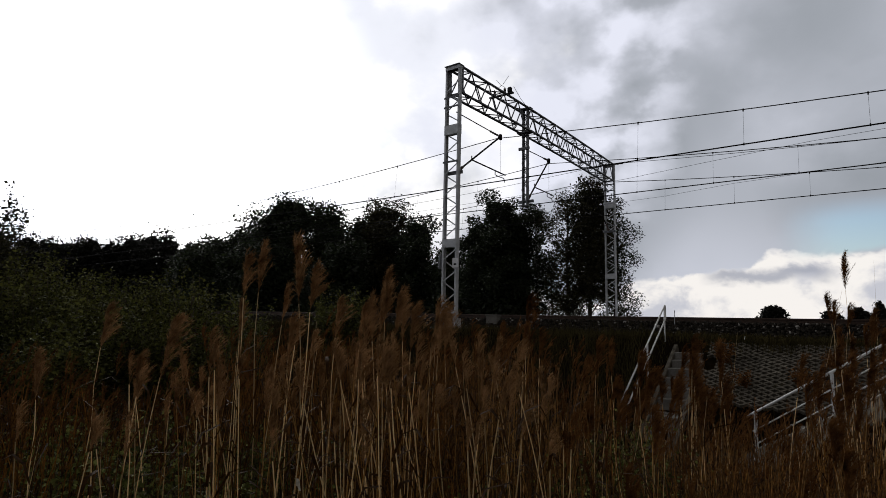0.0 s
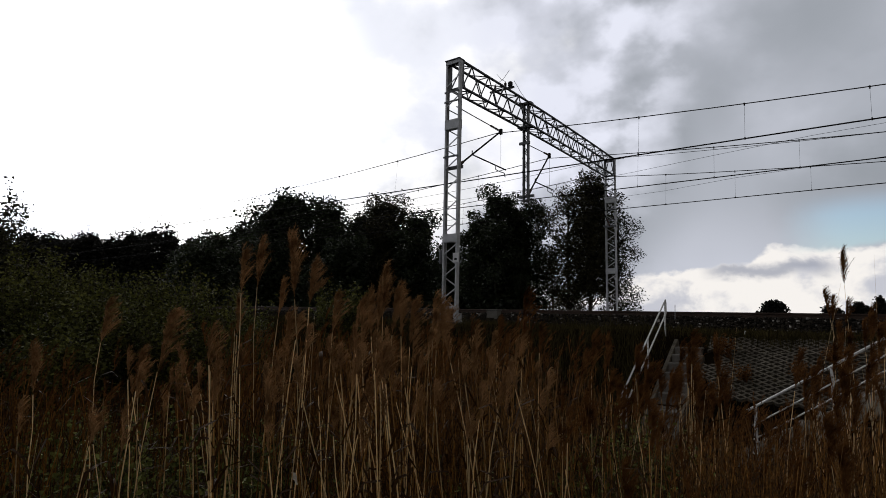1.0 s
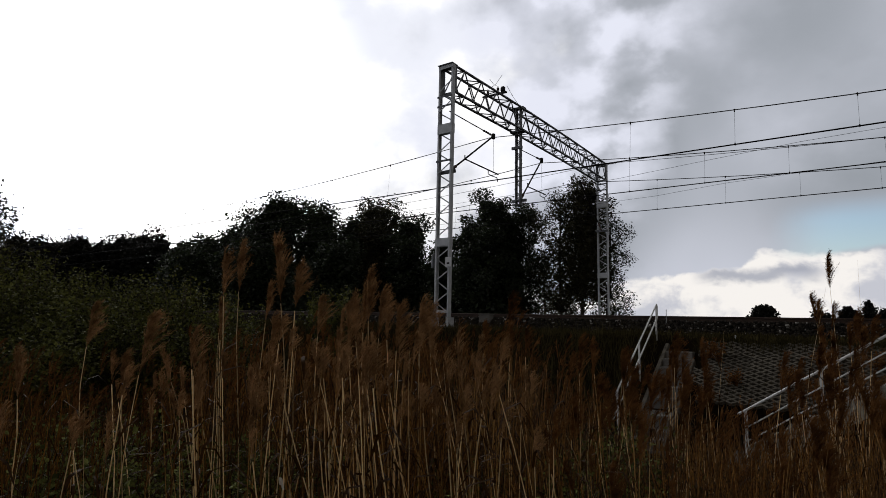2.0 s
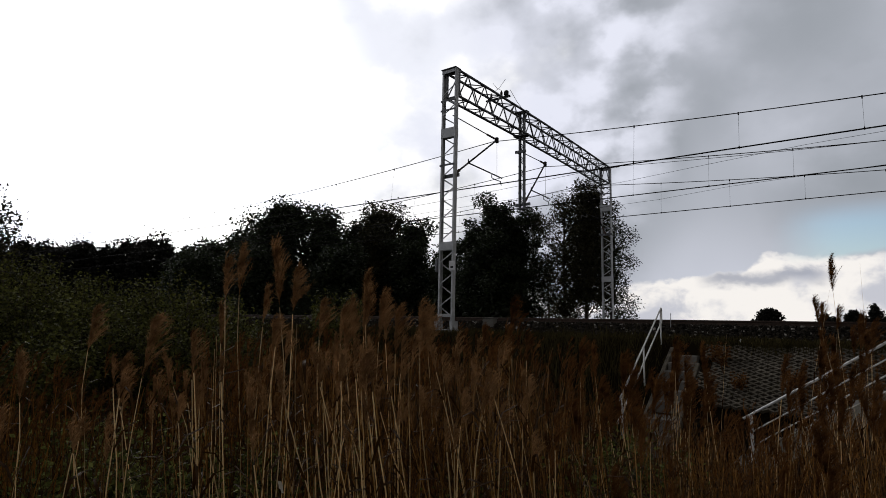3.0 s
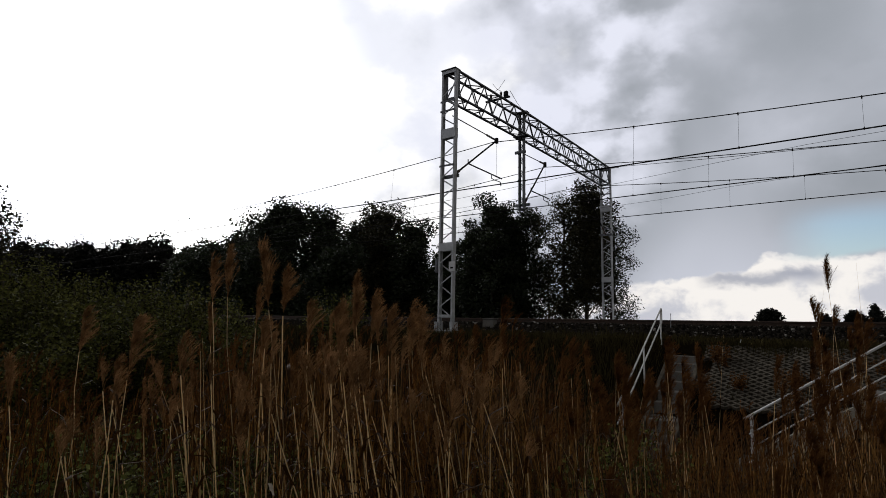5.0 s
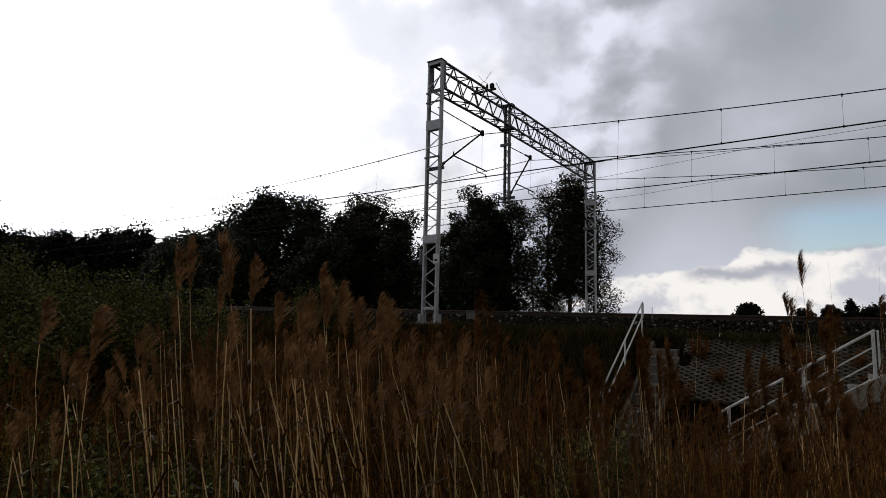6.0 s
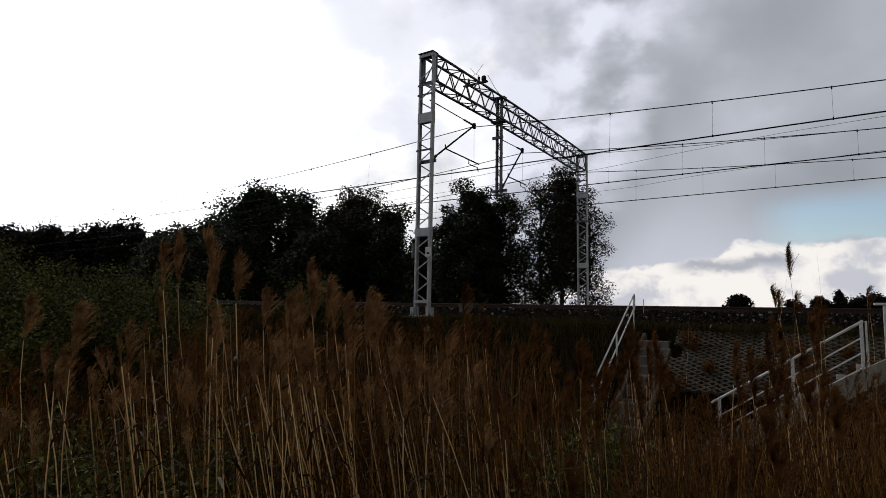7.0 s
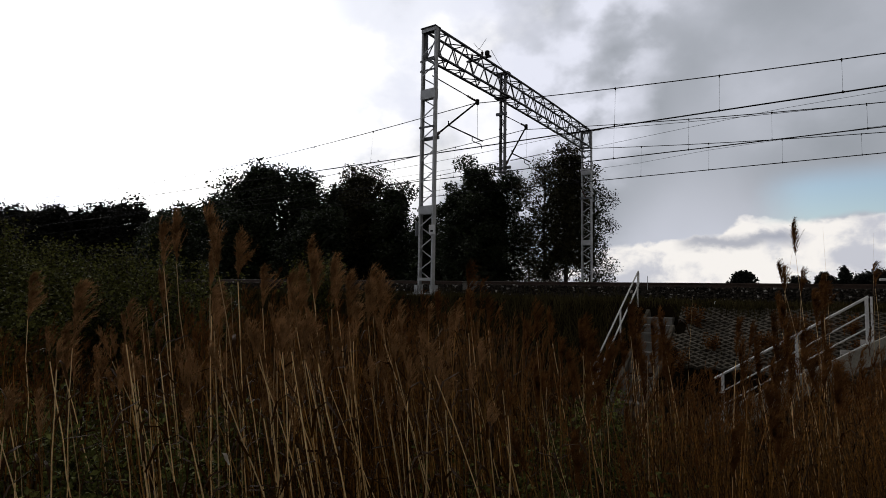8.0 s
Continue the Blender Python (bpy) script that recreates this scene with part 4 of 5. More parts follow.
SHRUBS = [(-7.9, 10.0, 1.55, 1.2, 5200), (-7.0, 10.6, 1.25, 1.2, 5200), (-6.1, 10.2, 1.12, 1.15, 5200), (-5.3, 10.8, 1.15, 1.1, 4800), (-4.6, 10.6, 0.98, 0.95, 4200), (-4.05, 11.2, 0.72, 0.8, 3200),
          (-6.6, 9.0, 0.75, 1.1, 4200), (-5.5, 8.9, 0.62, 1.0, 3800), (-4.5, 9.3, 0.42, 0.9, 3000), (-7.4, 8.4, 0.75, 1.1, 4000), (-5.2, 7.6, 0.1, 0.8, 2400), (-3.6, 9.8, 0.2, 0.7, 2000), (-9.2, 12.5, 0.9, 1.2, 3600), (-7.6, 13.0, 0.7, 1.2, 3600), (-6.2, 13.4, 0.6, 1.2, 3600), (-4.9, 13.0, 0.45, 1.1, 3000), (-8.4, 7.6, 0.5, 0.9, 3000)]
for i, (s, d, top, r, n) in enumerate(SHRUBS):
    x, y = afield(s, d)
    make_shrub(x, y, top - ground_z(x, y), r, 200 + i, "dense olive-green willow shrub at the edge of the reeds", int(n * 2.6), 0.062)
x, y = afield(-8.55, 10.4)
make_shrub(x, y, 2.75 - ground_z(x, y), 0.75, 240, "tall sparse willow with loose twigs and rusty leaves", 11000, 0.075, M_LEAF_RUST, "young_willow", 12)
x, y = afield(-8.9, 9.8)
make_shrub(x, y, 2.3 - ground_z(x, y), 0.8, 241, "tall sparse willow with loose twigs and rusty leaves", 11000, 0.075, M_LEAF_RUST, "young_willow", 10)
sprig_x, sprig_y = afield(-8.2, 10.2)
sprig = thing("willow_sprig", pose(sprig_x, sprig_y, ground_z(sprig_x, sprig_y) - 0.05), "thin bare willow shoots with a few last leaves", "shrub", "waterside shrubs")
rl = np.random.default_rng(17)
for side_at, ahead_at, tip_z, few in ((-7.05, 10.6, 1.47, 5), (-6.92, 10.7, 1.63, 2), (-7.55, 10.4, 1.42, 6), (-7.75, 10.3, 1.72, 3), (-7.40, 10.4, 1.30, 6)):
    tx, ty = afield(side_at, ahead_at)
    tip = Vector((tx, ty, tip_z)) - sprig.matrix_basis.translation
    part("shoot", tube(bmesh.new(), (Vector((0, 0, 0)), tip * 0.5 + Vector((0, 0, 0.35)), tip), 0.004, 4, 0.0008), M_TWIG, sprig)
    spots = np.array(tip)[None] + rl.normal(0, 0.025, (few, 3)) * [1, 1, 0.8]
    leaf_ob = new("leaf_tuft", raw_mesh("leaf_tuft", *leaves(rl, spots, 0.075), M_LEAF_RUST))
    leaf_ob.parent = sprig
x, y = afield(-3.25, 18.2)
make_shrub(x, y, 1.3 - ground_z(x, y), 1.05, 250, "yellow-green sapling on the embankment slope", 6500, 0.09, M_BUSH, "sapling", 12)
for i, (s, d, top, r, n) in enumerate([(1.56, 5.0, -0.40, 0.36, 1700), (1.8, 5.4, -0.55, 0.3, 900), (0.2, 3.4, -0.62, 0.25, 260), (-2.2, 3.6, -0.45, 0.3, 380), (1.9, 4.2, -0.85, 0.3, 260), (-1.0, 3.2, -0.75, 0.25, 240), (-2.9, 4.4, -0.5, 0.35, 420), (0.9, 3.3, -0.8, 0.25, 220)] + [(rw.uniform(-0.75, 0.5) * dd, dd, rw.uniform(-0.75, -0.35) - (0.25 if dd < 4 else 0.1), 0.3, 320) for dd in [rw.uniform(2.4, 5.0) for _ in range(30)]] + [(rw.uniform(-0.78, -0.30) * dd, dd, -0.11 * dd - rw.uniform(0.0, 0.25), 0.32, 480) for dd in [rw.uniform(2.9, 5.2) for _ in range(24)]]):
    x, y = afield(s, d)
    make_shrub(x, y, top - ground_z(x, y), r, 270 + i, "low leafy green weed among the reed stems", n, 0.04, M_WEED, "leafy_weed", 5)

for i in range(16):
    x, y = rw.uniform(8.6, 13.0), rw.uniform(-3.4, -1.5)
    make_shrub(x, y, rw.uniform(0.28, 0.62), rw.uniform(0.16, 0.3), 340 + i, "dry brown weed clump growing through the slope paving", 520, 0.045, M_PLUME, "dead_weed", 5)


# ---- dry grass on the embankment ----
def make_grass():
    rng = np.random.default_rng(21)
    n = 34000
    x = np.where(rng.uniform(size=n) < 0.7, rng.uniform(-8, 16, n), rng.uniform(-26, -8, n))
    y = np.where(rng.uniform(size=n) < 0.35, rng.uniform(-1.3, 0.5, n), rng.uniform(-5.0, -1.2, n))
    keep = ~((x > 7.92) & (x < 8.72) & (y < -1.3)) & ~((x > 9.4) & (y < -3.3)) & ~((x > 8.6) & (y < -1.35) & (rng.uniform(size=n) < 0.35 + 0.6 * np.array([noise.noise((a * 0.8, b * 1.6, 3.0)) > 0.02 for a, b in zip(x, y)]))) & ~((np.abs(x) < 0.7) & (np.abs(y) < 0.5))
    x, y = np.append(x[keep], rng.uniform(8.6, 14, 2600)), np.append(y[keep], rng.normal(-1.42, 0.12, 2600))
    n = len(x)
    z = np.array([ground_z(a, b) for a, b in zip(x, y)]) - 0.02
    h = rng.uniform(0.08, 0.38, n) * np.where((x > 8.6), 0.8, np.where((x < 7.5) & (y < -1.35), 1.9, 1.0)) * np.where(y > -1.2, 0.55, 1.0)
    d = rng.normal(0, 0.35, (n, 2)) * h[:, None]
    b = np.stack([x, y, z], 1)
    p = np.stack([b, b + np.stack([d[:, 0] * 0.4, d[:, 1] * 0.4, h * 0.6], 1), b + np.stack([d[:, 0], d[:, 1], h], 1)], 1)
    w = rng.uniform(0.009, 0.020, (n, 1)) * np.array([[1, 0.8, 0.15]])
    a = rng.uniform(0, np.pi, n)
    co, q = ribbons(p, w, np.stack([np.cos(a), np.sin(a), 0 * a], 1))
    tagged(new("embankment_grass", raw_mesh("embankment_grass", co, q, M_TURF)), "short dry brown-green grass on the embankment ledge and slope", "grass", kind="stuff")


make_grass()


# ---- reeds ----
def plume_strands(rng, tops, ahead, length, branches, hairs, width):
    """Feathery head on each stem: drooping branchlets, each set with fine hairs."""
    n = len(tops)
    shape = (n, branches)
    f = rng.uniform(0, 0.8, shape)[..., None]
    az = rng.uniform(0, 2 * np.pi, shape)
    out = np.stack([np.cos(az), np.sin(az), 0 * az], -1)
    wa = rng.uniform(0, 2 * np.pi, (n, 1))
    blow = np.array([SIDE.x, SIDE.y, -0.35]) + 0.45 * np.stack([np.cos(wa), np.sin(wa), 0 * wa], -1)
    L = length[:, None, None] * (0.66 - 0.44 * f) * rng.uniform(0.6, 1.15, (*shape, 1))
    org = tops[:, None] + ahead[:, None] * f * length[:, None, None]
    d0 = unit(ahead[:, None] + out * rng.uniform(0.04, 0.27, (*shape, 1)))

    def along(u):
        return org + d0 * L * u + blow * L * 0.34 * u * u

    twig = np.stack([along(u) for u in (0.0, 0.5, 1.0)], 2).reshape(-1, 3, 3)
    m = n * branches
    sets = [ribbons(twig, width * np.tile([[1.0, 0.8, 0.5]], (m, 1)), unit(np.cross(twig[:, 2] - twig[:, 0], rng.normal(size=(m, 3)))))]
    for _ in range(hairs):
        u = rng.uniform(0.08, 1.0, (*shape, 1))
        p0 = along(u)
        tan = unit(d0 + blow * 0.68 * u)
        dirn = unit(tan + rng.normal(size=p0.shape) * 0.42)
        p1 = p0 + dirn * length[:, None, None] * rng.uniform(0.03, 0.11, (*shape, 1))
        p = np.stack([p0, p1], 2).reshape(-1, 2, 3)
        w = width * rng.uniform(0.7, 1.4, (m, 1)) * np.array([[1.0, 0.25]])
        sets.append(ribbons(p, w, unit(np.cross(p[:, 1] - p[:, 0], rng.normal(size=(m, 3))))))
    return merge(*sets)


def stalks(rng, base, height, lean, k=6):
    t = np.linspace(0, 1, k)
    p = base[:, None] + np.stack([0 * t, 0 * t, t], -1)[None] * height[:, None, None]
    p[..., :2] += lean[:, None] * (t ** 1.6)[None, :, None] * height[:, None, None]
    return p


def blades(rng, paths, per, length, width):
    n, k, _ = paths.shape
    i = np.repeat(np.arange(n), per)
    m = len(i)
    f = rng.uniform(0.25, 0.92, m) * (k - 1)
    a = np.minimum(f.astype(int), k - 2)
    u = (f - a)[:, None]
    o = paths[i, a] * (1 - u) + paths[i, a + 1] * u
    az = rng.uniform(0, 2 * np.pi, m)
    h = np.stack([np.cos(az), np.sin(az), 0 * az], 1)
    L = length * rng.uniform(0.5, 1.2, (m, 1))
    up = np.array([0, 0, 1.0])
    droop = rng.uniform(0.1, 0.9, (m, 1))
    p = np.stack([o, o + h * L * 0.18 + up * L * 0.32, o + h * L * 0.45 + up * L * (0.5 - 0.2 * droop), o + h * L * 0.75 + up * L * (0.5 - 0.8 * droop)], 1)
    w = width * rng.uniform(0.6, 1.2, (m, 1)) * np.array([[0.7, 1, 0.8, 0.1]])
    s = np.stack([-np.sin(az), np.cos(az), 0 * az], 1)
    return ribbons(p, w, unit(s + rng.normal(0, 0.3, s.shape)))


def make_reed_beds():
    """The mass of the reeds, in clumps that sway on their own."""
    rng = np.random.default_rng(77)
    n = 10500
    d = 2.9 * (12.6 / 2.9) ** (rng.uniform(0, 1, n) ** 0.9)
    s = rng.uniform(-1, 1, n) * (0.86 * d + 0.7)
    thin = (s / d < -0.33) & (d > 5.5) & (rng.uniform(size=n) < 0.35)
    xy = np.array(EYE[:2]) + np.outer(s, SIDE[:2]) + np.outer(d, AHEAD[:2])
    patch = np.array([noise.noise((a * 1.1, b * 1.1, 7.0)) + 0.5 * noise.noise((a * 3.1, b * 3.1, 2.0)) for a, b in xy])
    thin |= (s / d > 0.06) & (s / d < 0.40) & (rng.uniform(size=n) < 0.28)
    keep = ~thin & (patch + rng.normal(0, 0.18, n) > 0.0) & (xy[:, 1] < -4.75) & ~((xy[:, 0] > 7.4) & (xy[:, 0] < 9.2) & (xy[:, 1] > -5.6) & (rng.uniform(size=n) < 0.6))
    d, s, xy = d[keep], s[keep], xy[keep]
    n = len(d)
    z = np.array([ground_z(a, b) for a, b in xy]) - 0.02
    # tops lie a little under eye height, lower to the right and beyond
    bear = s / d
    ease = lambda v, a, b: (lambda u: u * u * (3 - 2 * u))(np.clip((v - a) / (b - a), 0, 1))
    slope = 0.055 + 0.125 * ease(bear, 0.08, 0.45) - 0.035 * ease(bear, 0.55, 0.75) + 0.085 * ease(-bear, 0.28, 0.5)
    top = EYE.z - slope * d - 0.10
    wave = np.array([noise.noise((a * 0.9, b * 0.9, 12.0)) for a, b in xy[:n]])
    h = np.maximum(0.5, top - z + np.minimum(rng.normal(-0.17, 0.19, n) + 0.22 * wave, 0.16))
    base = np.column_stack([xy, z])
    lean = rng.normal(0, 0.095, (n, 2)) + np.where(rng.uniform(size=(n, 1)) < 0.12, rng.normal(0, 0.14, (n, 2)), 0) + [0.02, 0.0]
    cell = np.clip(((s / (0.86 * d + 0.7) + 1) * 5).astype(int), 0, 9) * 3 + np.digitize(d, [3.9, 6.0])
    for c in np.unique(cell):
        k = np.where(cell == c)[0]
        o = base[k].mean(0)
        p = stalks(rng, base[k] - o, h[k], lean[k])
        near = c % 3 == 0
        rad = rng.uniform(0.0024, 0.0052, (len(k), 1)) * np.linspace(1.1, 0.55, 6)[None] * (1.0 if near else 1.35)
        tops, ahead = p[:, -1], unit(p[:, -1] - p[:, -2])
        f = rng.uniform(size=len(k)) < (0.14 if near else 0.42)
        root = thing("reed_clump", pose(*o), "dense clump of dry brown common reed", "reeds", "reed bed", "stuff")
        for nm, data, mat in (("stems", rods(p, rad, 3), M_STEM_SHADED), ("blades", blades(rng, p, 1 if near else 2, 0.24, 0.007), M_BLADE),
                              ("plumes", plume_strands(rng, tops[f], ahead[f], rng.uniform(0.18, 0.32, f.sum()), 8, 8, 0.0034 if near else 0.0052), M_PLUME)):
            ob = new(nm, raw_mesh(nm, *data, mat))
            ob.parent = root
        MOVING.append((root, tuple(o), 0.5, int(c), 4.6))


make_reed_beds()

# tall reeds that stand clear of the mass: side, ahead, height of the tip above the eye, lean along side, plume length, plume fullness
TALL = [
    (-1.05, 3.25, 0.42, -0.02, 0.27, 1.0), (-1.17, 3.35, 0.38, 0.0, 0.26, 0.9), (-0.98, 3.5, 0.20, 0.05, 0.24, 0.8), (-0.76, 3.10, 0.43, -0.05, 0.34, 1.5), (-0.72, 3.16, 0.30, 0.03, 0.26, 1.2),
    (-0.34, 3.4, 0.30, -0.03, 0.30, 1.5), (-0.42, 3.5, 0.16, -0.05, 0.28, 1.5), (-0.28, 3.3, 0.17, 0.04, 0.28, 1.4), (-0.25, 3.5, 0.14, 0.0, 0.26, 1.3), (-0.05, 3.6, 0.13, 0.0, 0.28, 1.5),
    (-0.02, 3.4, 0.04, 0.02, 0.24, 1.2), (-0.58, 3.2, 0.12, 0.02, 0.22, 0.8), (-0.52, 3.7, 0.06, 0.02, 0.2, 0.6), (-1.36, 2.8, -0.02, 0.10, 0.28, 1.2), (-1.95, 3.3, 0.05, 0.02, 0.24, 1.0),
    (-1.55, 3.0, -0.2, -0.03, 0.24, 1.0), (-2.1, 3.0, -0.2, -0.02, 0.24, 1.0), (-1.27, 3.6, 0.10, -0.02, 0.24, 0.9), (0.70, 4.6, 0.22, 0.02, 0.30, 1.2), (0.82, 4.8, -0.05, 0.0, 0.24, 1.0),
    (0.45, 4.4, 0.0, 0.0, 0.24, 1.0), (2.0, 4.6, -0.08, 0.02, 0.26, 1.2), (2.25, 4.6, -0.12, -0.03, 0.3, 1.5), (2.15, 4.9, -0.3, 0.03, 0.26, 1.3), (1.42, 4.8, -0.12, -0.03, 0.28, 1.3),
    (1.95, 5.4, -0.35, 0.0, 0.26, 1.1), (4.90, 6.8, 0.90, -0.02, 0.42, 2.6), (4.54, 6.6, 0.36, -0.10, 0.34, 2.2), (4.63, 6.7, 0.33, 0.02, 0.32, 2.2), (4.72, 6.7, 0.32, 0.05, 0.32, 2.0), (5.02, 6.6, 0.22, 0.02, 0.40, 2.4),
    (3.4, 4.7, -0.20, -0.04, 0.30, 1.5), (3.5, 4.9, -0.05, 0.02, 0.34, 1.6), (3.85, 5.0, 0.02, 0.04, 0.34, 1.6), (4.0, 5.2, 0.1, 0.02, 0.3, 1.2), (2.8, 4.4, -0.40, 0.04, 0.3, 1.4),
    (3.35, 4.2, -0.5, 0.05, 0.3, 1.5), (5.85, 6.9, 0.40, 0.02, 0.32, 1.0), (2.9, 5.6, -0.05, 0.10, 0.0, 0.0), (5.15, 6.7, 0.80, 0.02, 0.0, 0.0), (6.2, 7.2, 0.8, 0.05, 0.0, 0.0),
    (4.05, 5.6, 0.35, 0.22, 0.0, 0.0),
    (3.62, 5.2, -0.15, 0.02, 0.32, 2.0), (3.72, 5.3, 0.0, -0.02, 0.34, 2.0), (4.1, 5.5, -0.2, 0.03, 0.34, 2.0), (4.6, 6.2, 0.05, 0.0, 0.34, 1.8), (4.75, 6.3, 0.12, 0.03, 0.32, 1.8), (2.02, 4.7, -0.18, 0.0, 0.32, 1.8),
    (2.52, 6.0, -0.22, 0.02, 0.32, 2.0), (2.42, 5.8, -0.45, -0.03, 0.30, 1.8), (2.72, 6.1, -0.30, 0.04, 0.32, 2.0), (2.3, 5.5, -0.5, 0.0, 0.3, 1.6), (2.62, 5.6, -0.62, -0.02, 0.3, 1.6),
    (2.6, 5.3, -0.35, 0.03, 0.28, 1.4), (-0.16, 3.45, 0.10, 0.02, 0.28, 1.6), (-0.46, 3.35, 0.10, -0.02, 0.3, 1.6), (-0.37, 3.6, 0.22, 0.01, 0.3, 1.6), (0.02, 3.7, 0.10, -0.02, 0.3, 1.6), (-0.9, 3.4, 0.02, 0.03, 0.26, 1.2),
    (2.10, 3.0, -0.60, -0.08, 0.30, 2.0), (1.92, 3.2, -0.72, 0.05, 0.28, 1.6), (2.62, 3.3, -0.42, 0.06, 0.32, 2.2), (2.38, 3.5, -0.52, -0.04, 0.30, 1.8), (0.95, 2.9, -0.70, -0.06, 0.28, 1.6), (1.25, 3.4, -0.52, 0.04, 0.28, 1.5),
    (1.75, 3.9, -0.42, -0.03, 0.30, 1.8), (2.9, 4.0, -0.42, 0.03, 0.32, 2.0), (3.05, 4.3, -0.30, -0.05, 0.34, 2.0),
    (1.15, 4.3, -0.10, 0.02, 0.28, 1.4), (1.6, 4.6, -0.2, -0.02, 0.28, 1.3), (0.62, 4.2, -0.02, 0.01, 0.28, 1.4),
]


def make_tall_reed(i, side, ahead, tip, lean, plume, full, pale=True):
    rng = np.random.default_rng(500 + i)
    x, y = afield(side, ahead)
    h = 0.188 + tip - plume * 1.05 - ground_z(x, y) + 0.03
    x, y = afield(side - lean * h, ahead)
    z0 = ground_z(x, y) - 0.03
    root = thing("tall_reed", pose(x, y, z0), "tall dry reed with a feathery brown plume" if plume > 0 else "bare dry reed stalk without a plume", "reed", "tall reeds")
    ln = np.array([[SIDE.x * lean + rng.normal(0, 0.01), SIDE.y * lean + rng.normal(0, 0.01)]])
    p = stalks(rng, np.zeros((1, 3)), np.array([h]), ln, 8)
    bow, turn = rng.uniform(-0.03, 0.03), rng.uniform(0, 6.28)
    p[0, :, 0] += bow * np.sin(np.linspace(0, np.pi, 8)) * math.cos(turn) + np.r_[0, rng.normal(0, 0.004, 7)]
    p[0, :, 1] += bow * np.sin(np.linspace(0, np.pi, 8)) * math.sin(turn) + np.r_[0, rng.normal(0, 0.004, 7)]
    ob = new("stem", raw_mesh("stem", *rods(p, (np.linspace(0.0040, 0.0022 if plume > 0 else 0.0005, 8) * rng.uniform(0.75, 1.2))[None], 5), M_PALE_LIT if pale else M_TAN, True))
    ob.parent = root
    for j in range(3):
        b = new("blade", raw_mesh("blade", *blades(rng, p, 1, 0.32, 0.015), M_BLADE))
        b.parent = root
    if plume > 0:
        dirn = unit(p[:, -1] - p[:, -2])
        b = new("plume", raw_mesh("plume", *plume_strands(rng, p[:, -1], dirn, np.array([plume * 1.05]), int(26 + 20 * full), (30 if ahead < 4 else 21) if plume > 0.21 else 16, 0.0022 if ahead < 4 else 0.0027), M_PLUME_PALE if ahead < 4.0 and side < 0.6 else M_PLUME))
        b.parent = root
    MOVING.append((root, (x, y, z0), 0.7 if ahead < 5.5 else 0.35, 300 + i, (7.2 if ahead < 5.5 else 3.6) * rng.uniform(0.85, 1.15)))
    return root


# bare and short-plumed pale stalks in loose bundles at the front, many coloured as lit: bearing, ahead, tip above the
# eye, lean
rs = random.Random(31)
FRONT = [(-0.385, 2.6, -0.02, -0.01), (-0.37, 2.5, -0.1, 0.0), (-0.355, 2.7, -0.06, 0.02), (-0.24, 2.3, -0.05, 0.05), (-0.20, 2.6, -0.2, -0.03), (-0.12, 2.5, -0.28, -0.02), (-0.095, 2.4, -0.10, -0.06),
         (-0.085, 2.5, -0.08, -0.05), (-0.075, 2.45, -0.12, -0.07), (-0.06, 2.6, -0.2, -0.08), (-0.02, 2.6, -0.15, 0.01), (0.05, 2.8, -0.2, -0.02), (0.03, 3.0, -0.05, -0.14), (0.085, 2.6, -0.3, 0.0),
         (0.175, 2.8, -0.25, 0.02), (0.225, 2.7, -0.35, -0.05), (0.28, 3.0, -0.3, 0.03), (-0.53, 2.5, -0.12, 0.04), (-0.6, 2.4, -0.25, 0.06), (-0.585, 2.6, -0.3, 0.05), (-0.73, 2.6, -0.2, -0.05), (-0.69, 2.5, -0.35, 0.02)]
FRONT[7:7] = [(-0.105, 2.35, -0.06, -0.05), (-0.115, 2.45, -0.12, -0.03)]
FRONT[3:3] = [(-0.225, 2.55, -0.02, 0.02), (-0.255, 2.5, 0.0, 0.04), (-0.39, 2.45, -0.06, 0.0), (-0.345, 2.5, -0.12, -0.03)]
FRONT += [(max(-0.8, min(0.8, rs.gauss(-0.07, 0.20) if k % 4 else rs.uniform(-0.55, 0.65))), rs.uniform(2.2, 3.6), rs.uniform(-0.42, -0.04), rs.gauss(-0.03, 0.085)) for k in range(130)]
BUNDLED = len(TALL) + 28
TALL += [(b * d, d, tip - 1.1 * max(0.0, b - 0.1) - 0.5 * max(0.0, -0.3 - b), ln, rs.choice((0.0, 0.12, 0.16, 0.2)), rs.uniform(0.1, 0.5)) for b, d, tip, ln in FRONT]
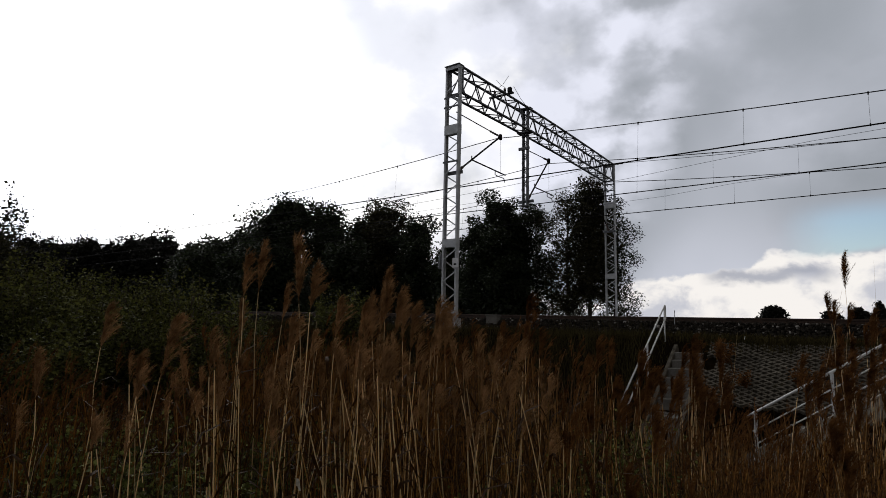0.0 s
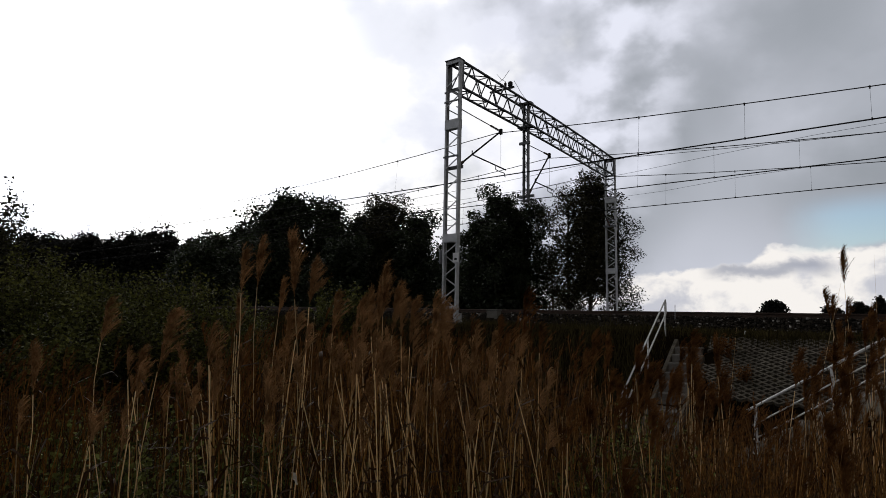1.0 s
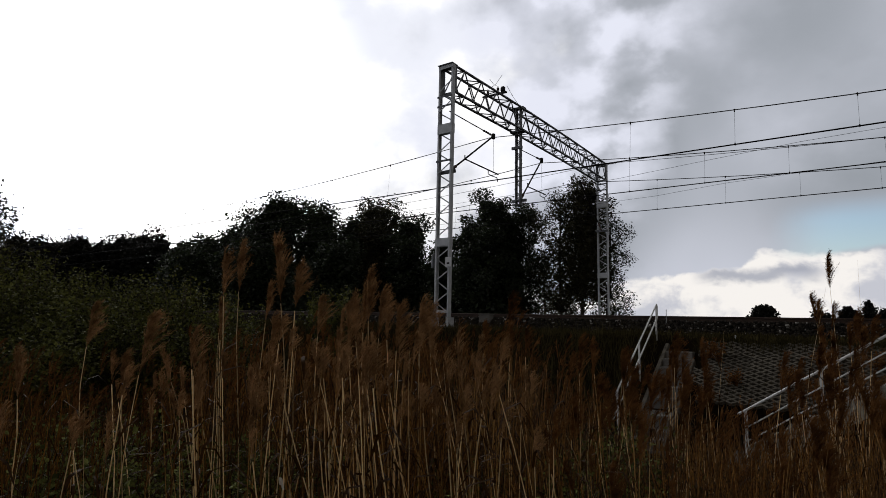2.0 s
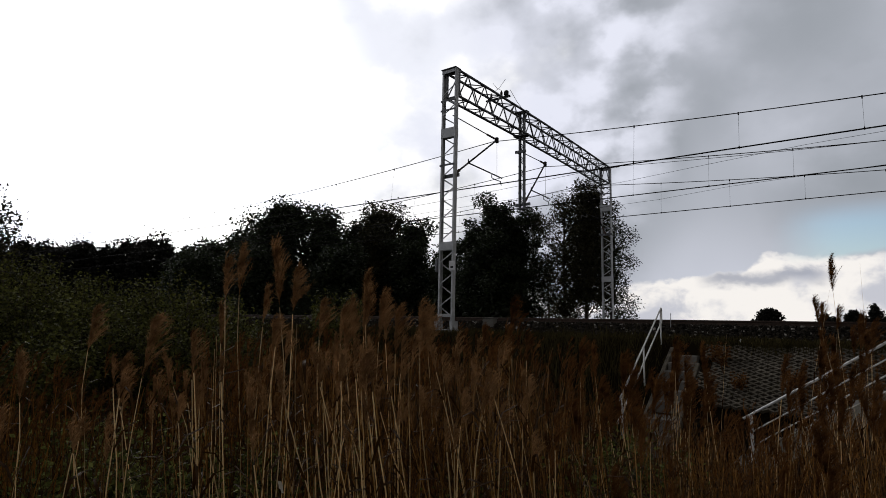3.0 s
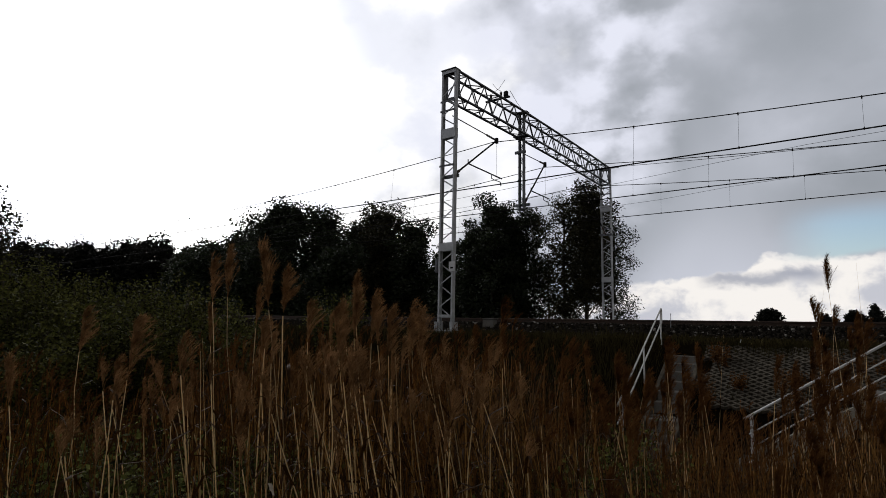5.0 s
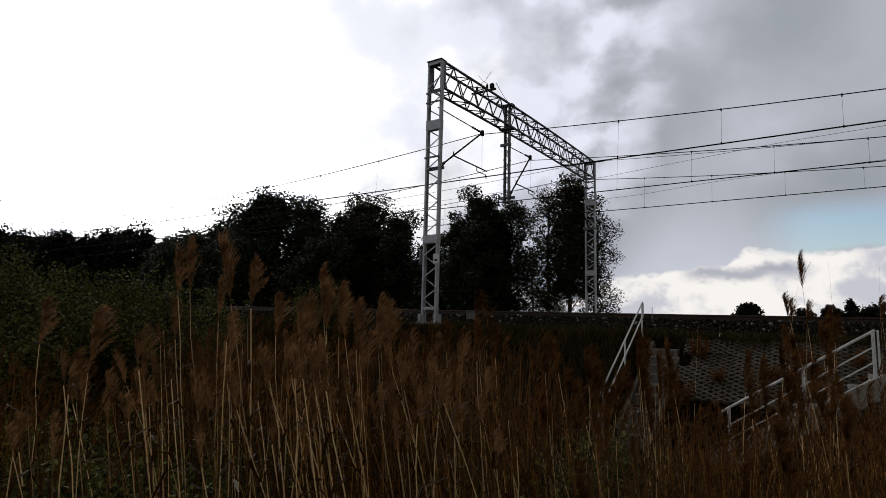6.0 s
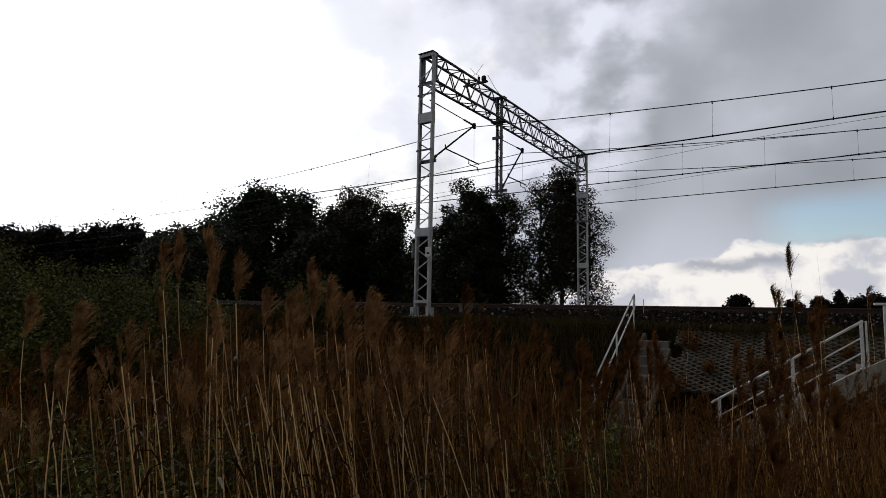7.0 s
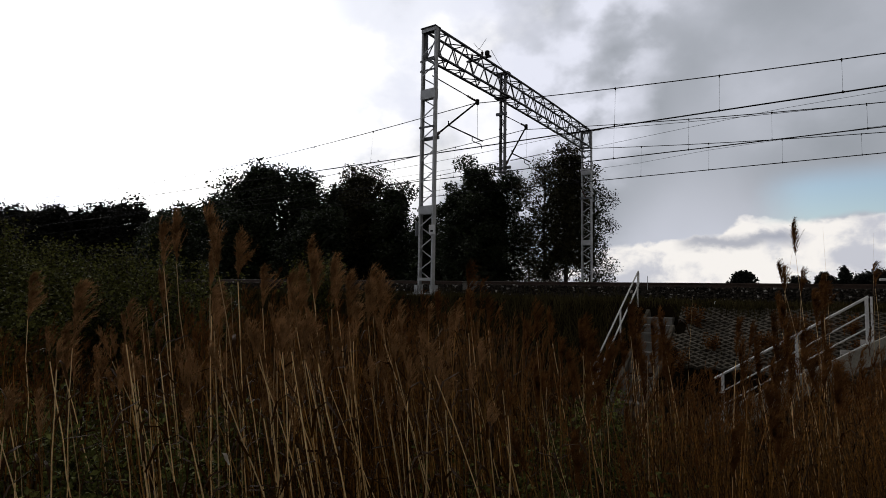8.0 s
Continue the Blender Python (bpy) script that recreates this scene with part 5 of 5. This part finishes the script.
# loose brown reeds before the slope paving and the steps
for _ in range(24):
    b, d = rs.uniform(0.24, 0.82), rs.uniform(3.2, 5.2)
    TALL.append((b * d, d, -d * rs.uniform(0.045, 0.17), rs.gauss(0.0, 0.09), rs.choice((0.0, 0.24, 0.28, 0.32)), rs.uniform(1.0, 2.0)))
for _ in range(16):
    b, d = rs.uniform(0.30, 0.45), rs.uniform(5.2, 7.4)
    TALL.append((b * d, d, -d * rs.uniform(0.072, 0.115), rs.gauss(0.0, 0.06), rs.choice((0.26, 0.30, 0.34)), rs.uniform(1.4, 2.2)))
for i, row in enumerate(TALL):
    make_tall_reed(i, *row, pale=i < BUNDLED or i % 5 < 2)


husked = make_tall_reed(900, -0.57, 2.5, -0.12, 0.02, 0.0, 0.0)
bm = bmesh.new()
strip = [(0.004, 0.0, 0.0, 0.006), (0.012, -0.004, 0.018, 0.012), (0.010, -0.010, 0.034, 0.011), (0.022, -0.012, 0.022, 0.009), (0.034, -0.010, -0.012, 0.004)]
rows_l = [bm.verts.new((a - w, b, 0.96 + c)) for a, b, c, w in strip]
rows_r = [bm.verts.new((a + w, b + 0.004, 0.96 + c)) for a, b, c, w in strip]
for i in range(4):
    bm.faces.new((rows_l[i], rows_r[i], rows_r[i + 1], rows_l[i + 1]))
bmesh.ops.solidify(bm, geom=list(bm.faces), thickness=0.001)
part("husk", bm, M_HUSK, husked, "curled bleached leaf husk")


# ---- wind ----
# how far the rising wind has bent the reeds, as a share of the full bend
GUST = ((0.0, 0.0), (0.5, 0.05), (1.0, 0.09), (1.5, 0.2), (3.0, 0.4), (3.5, 0.42), (4.0, 0.46), (5.5, 0.72), (6.0, 0.9), (6.5, 1.0), (7.0, 0.98), (7.5, 1.02), (8.0, 1.0))


def motions():
    for ob, (x, y, z), amount, seed, bend in MOVING:
        r = random.Random(seed)
        p1, p2, w = r.uniform(0, 6.28), r.uniform(0, 6.28), r.uniform(0.8, 1.2)
        rows = []
        for i in range(17):
            t = 0.5 * i
            share = float(np.interp(t, [g[0] for g in GUST], [g[1] for g in GUST]))
            flutter = math.sin(2.3 * w * t + p1) * 0.6 + math.sin(3.9 * w * t + p2) * 0.3 - math.sin(p1) * 0.6 - math.sin(p2) * 0.3
            lean = radians(bend * share + amount * 0.5 * flutter)
            sway = radians(amount * 0.4 * math.sin(1.7 * w * t + p2))
            turn = Matrix.Rotation(-lean, 4, AHEAD) @ Matrix.Rotation(sway, 4, SIDE)
            rows.append((t, Matrix.Translation((x, y, z)) @ turn))
        walk(ob, rows)


motions()
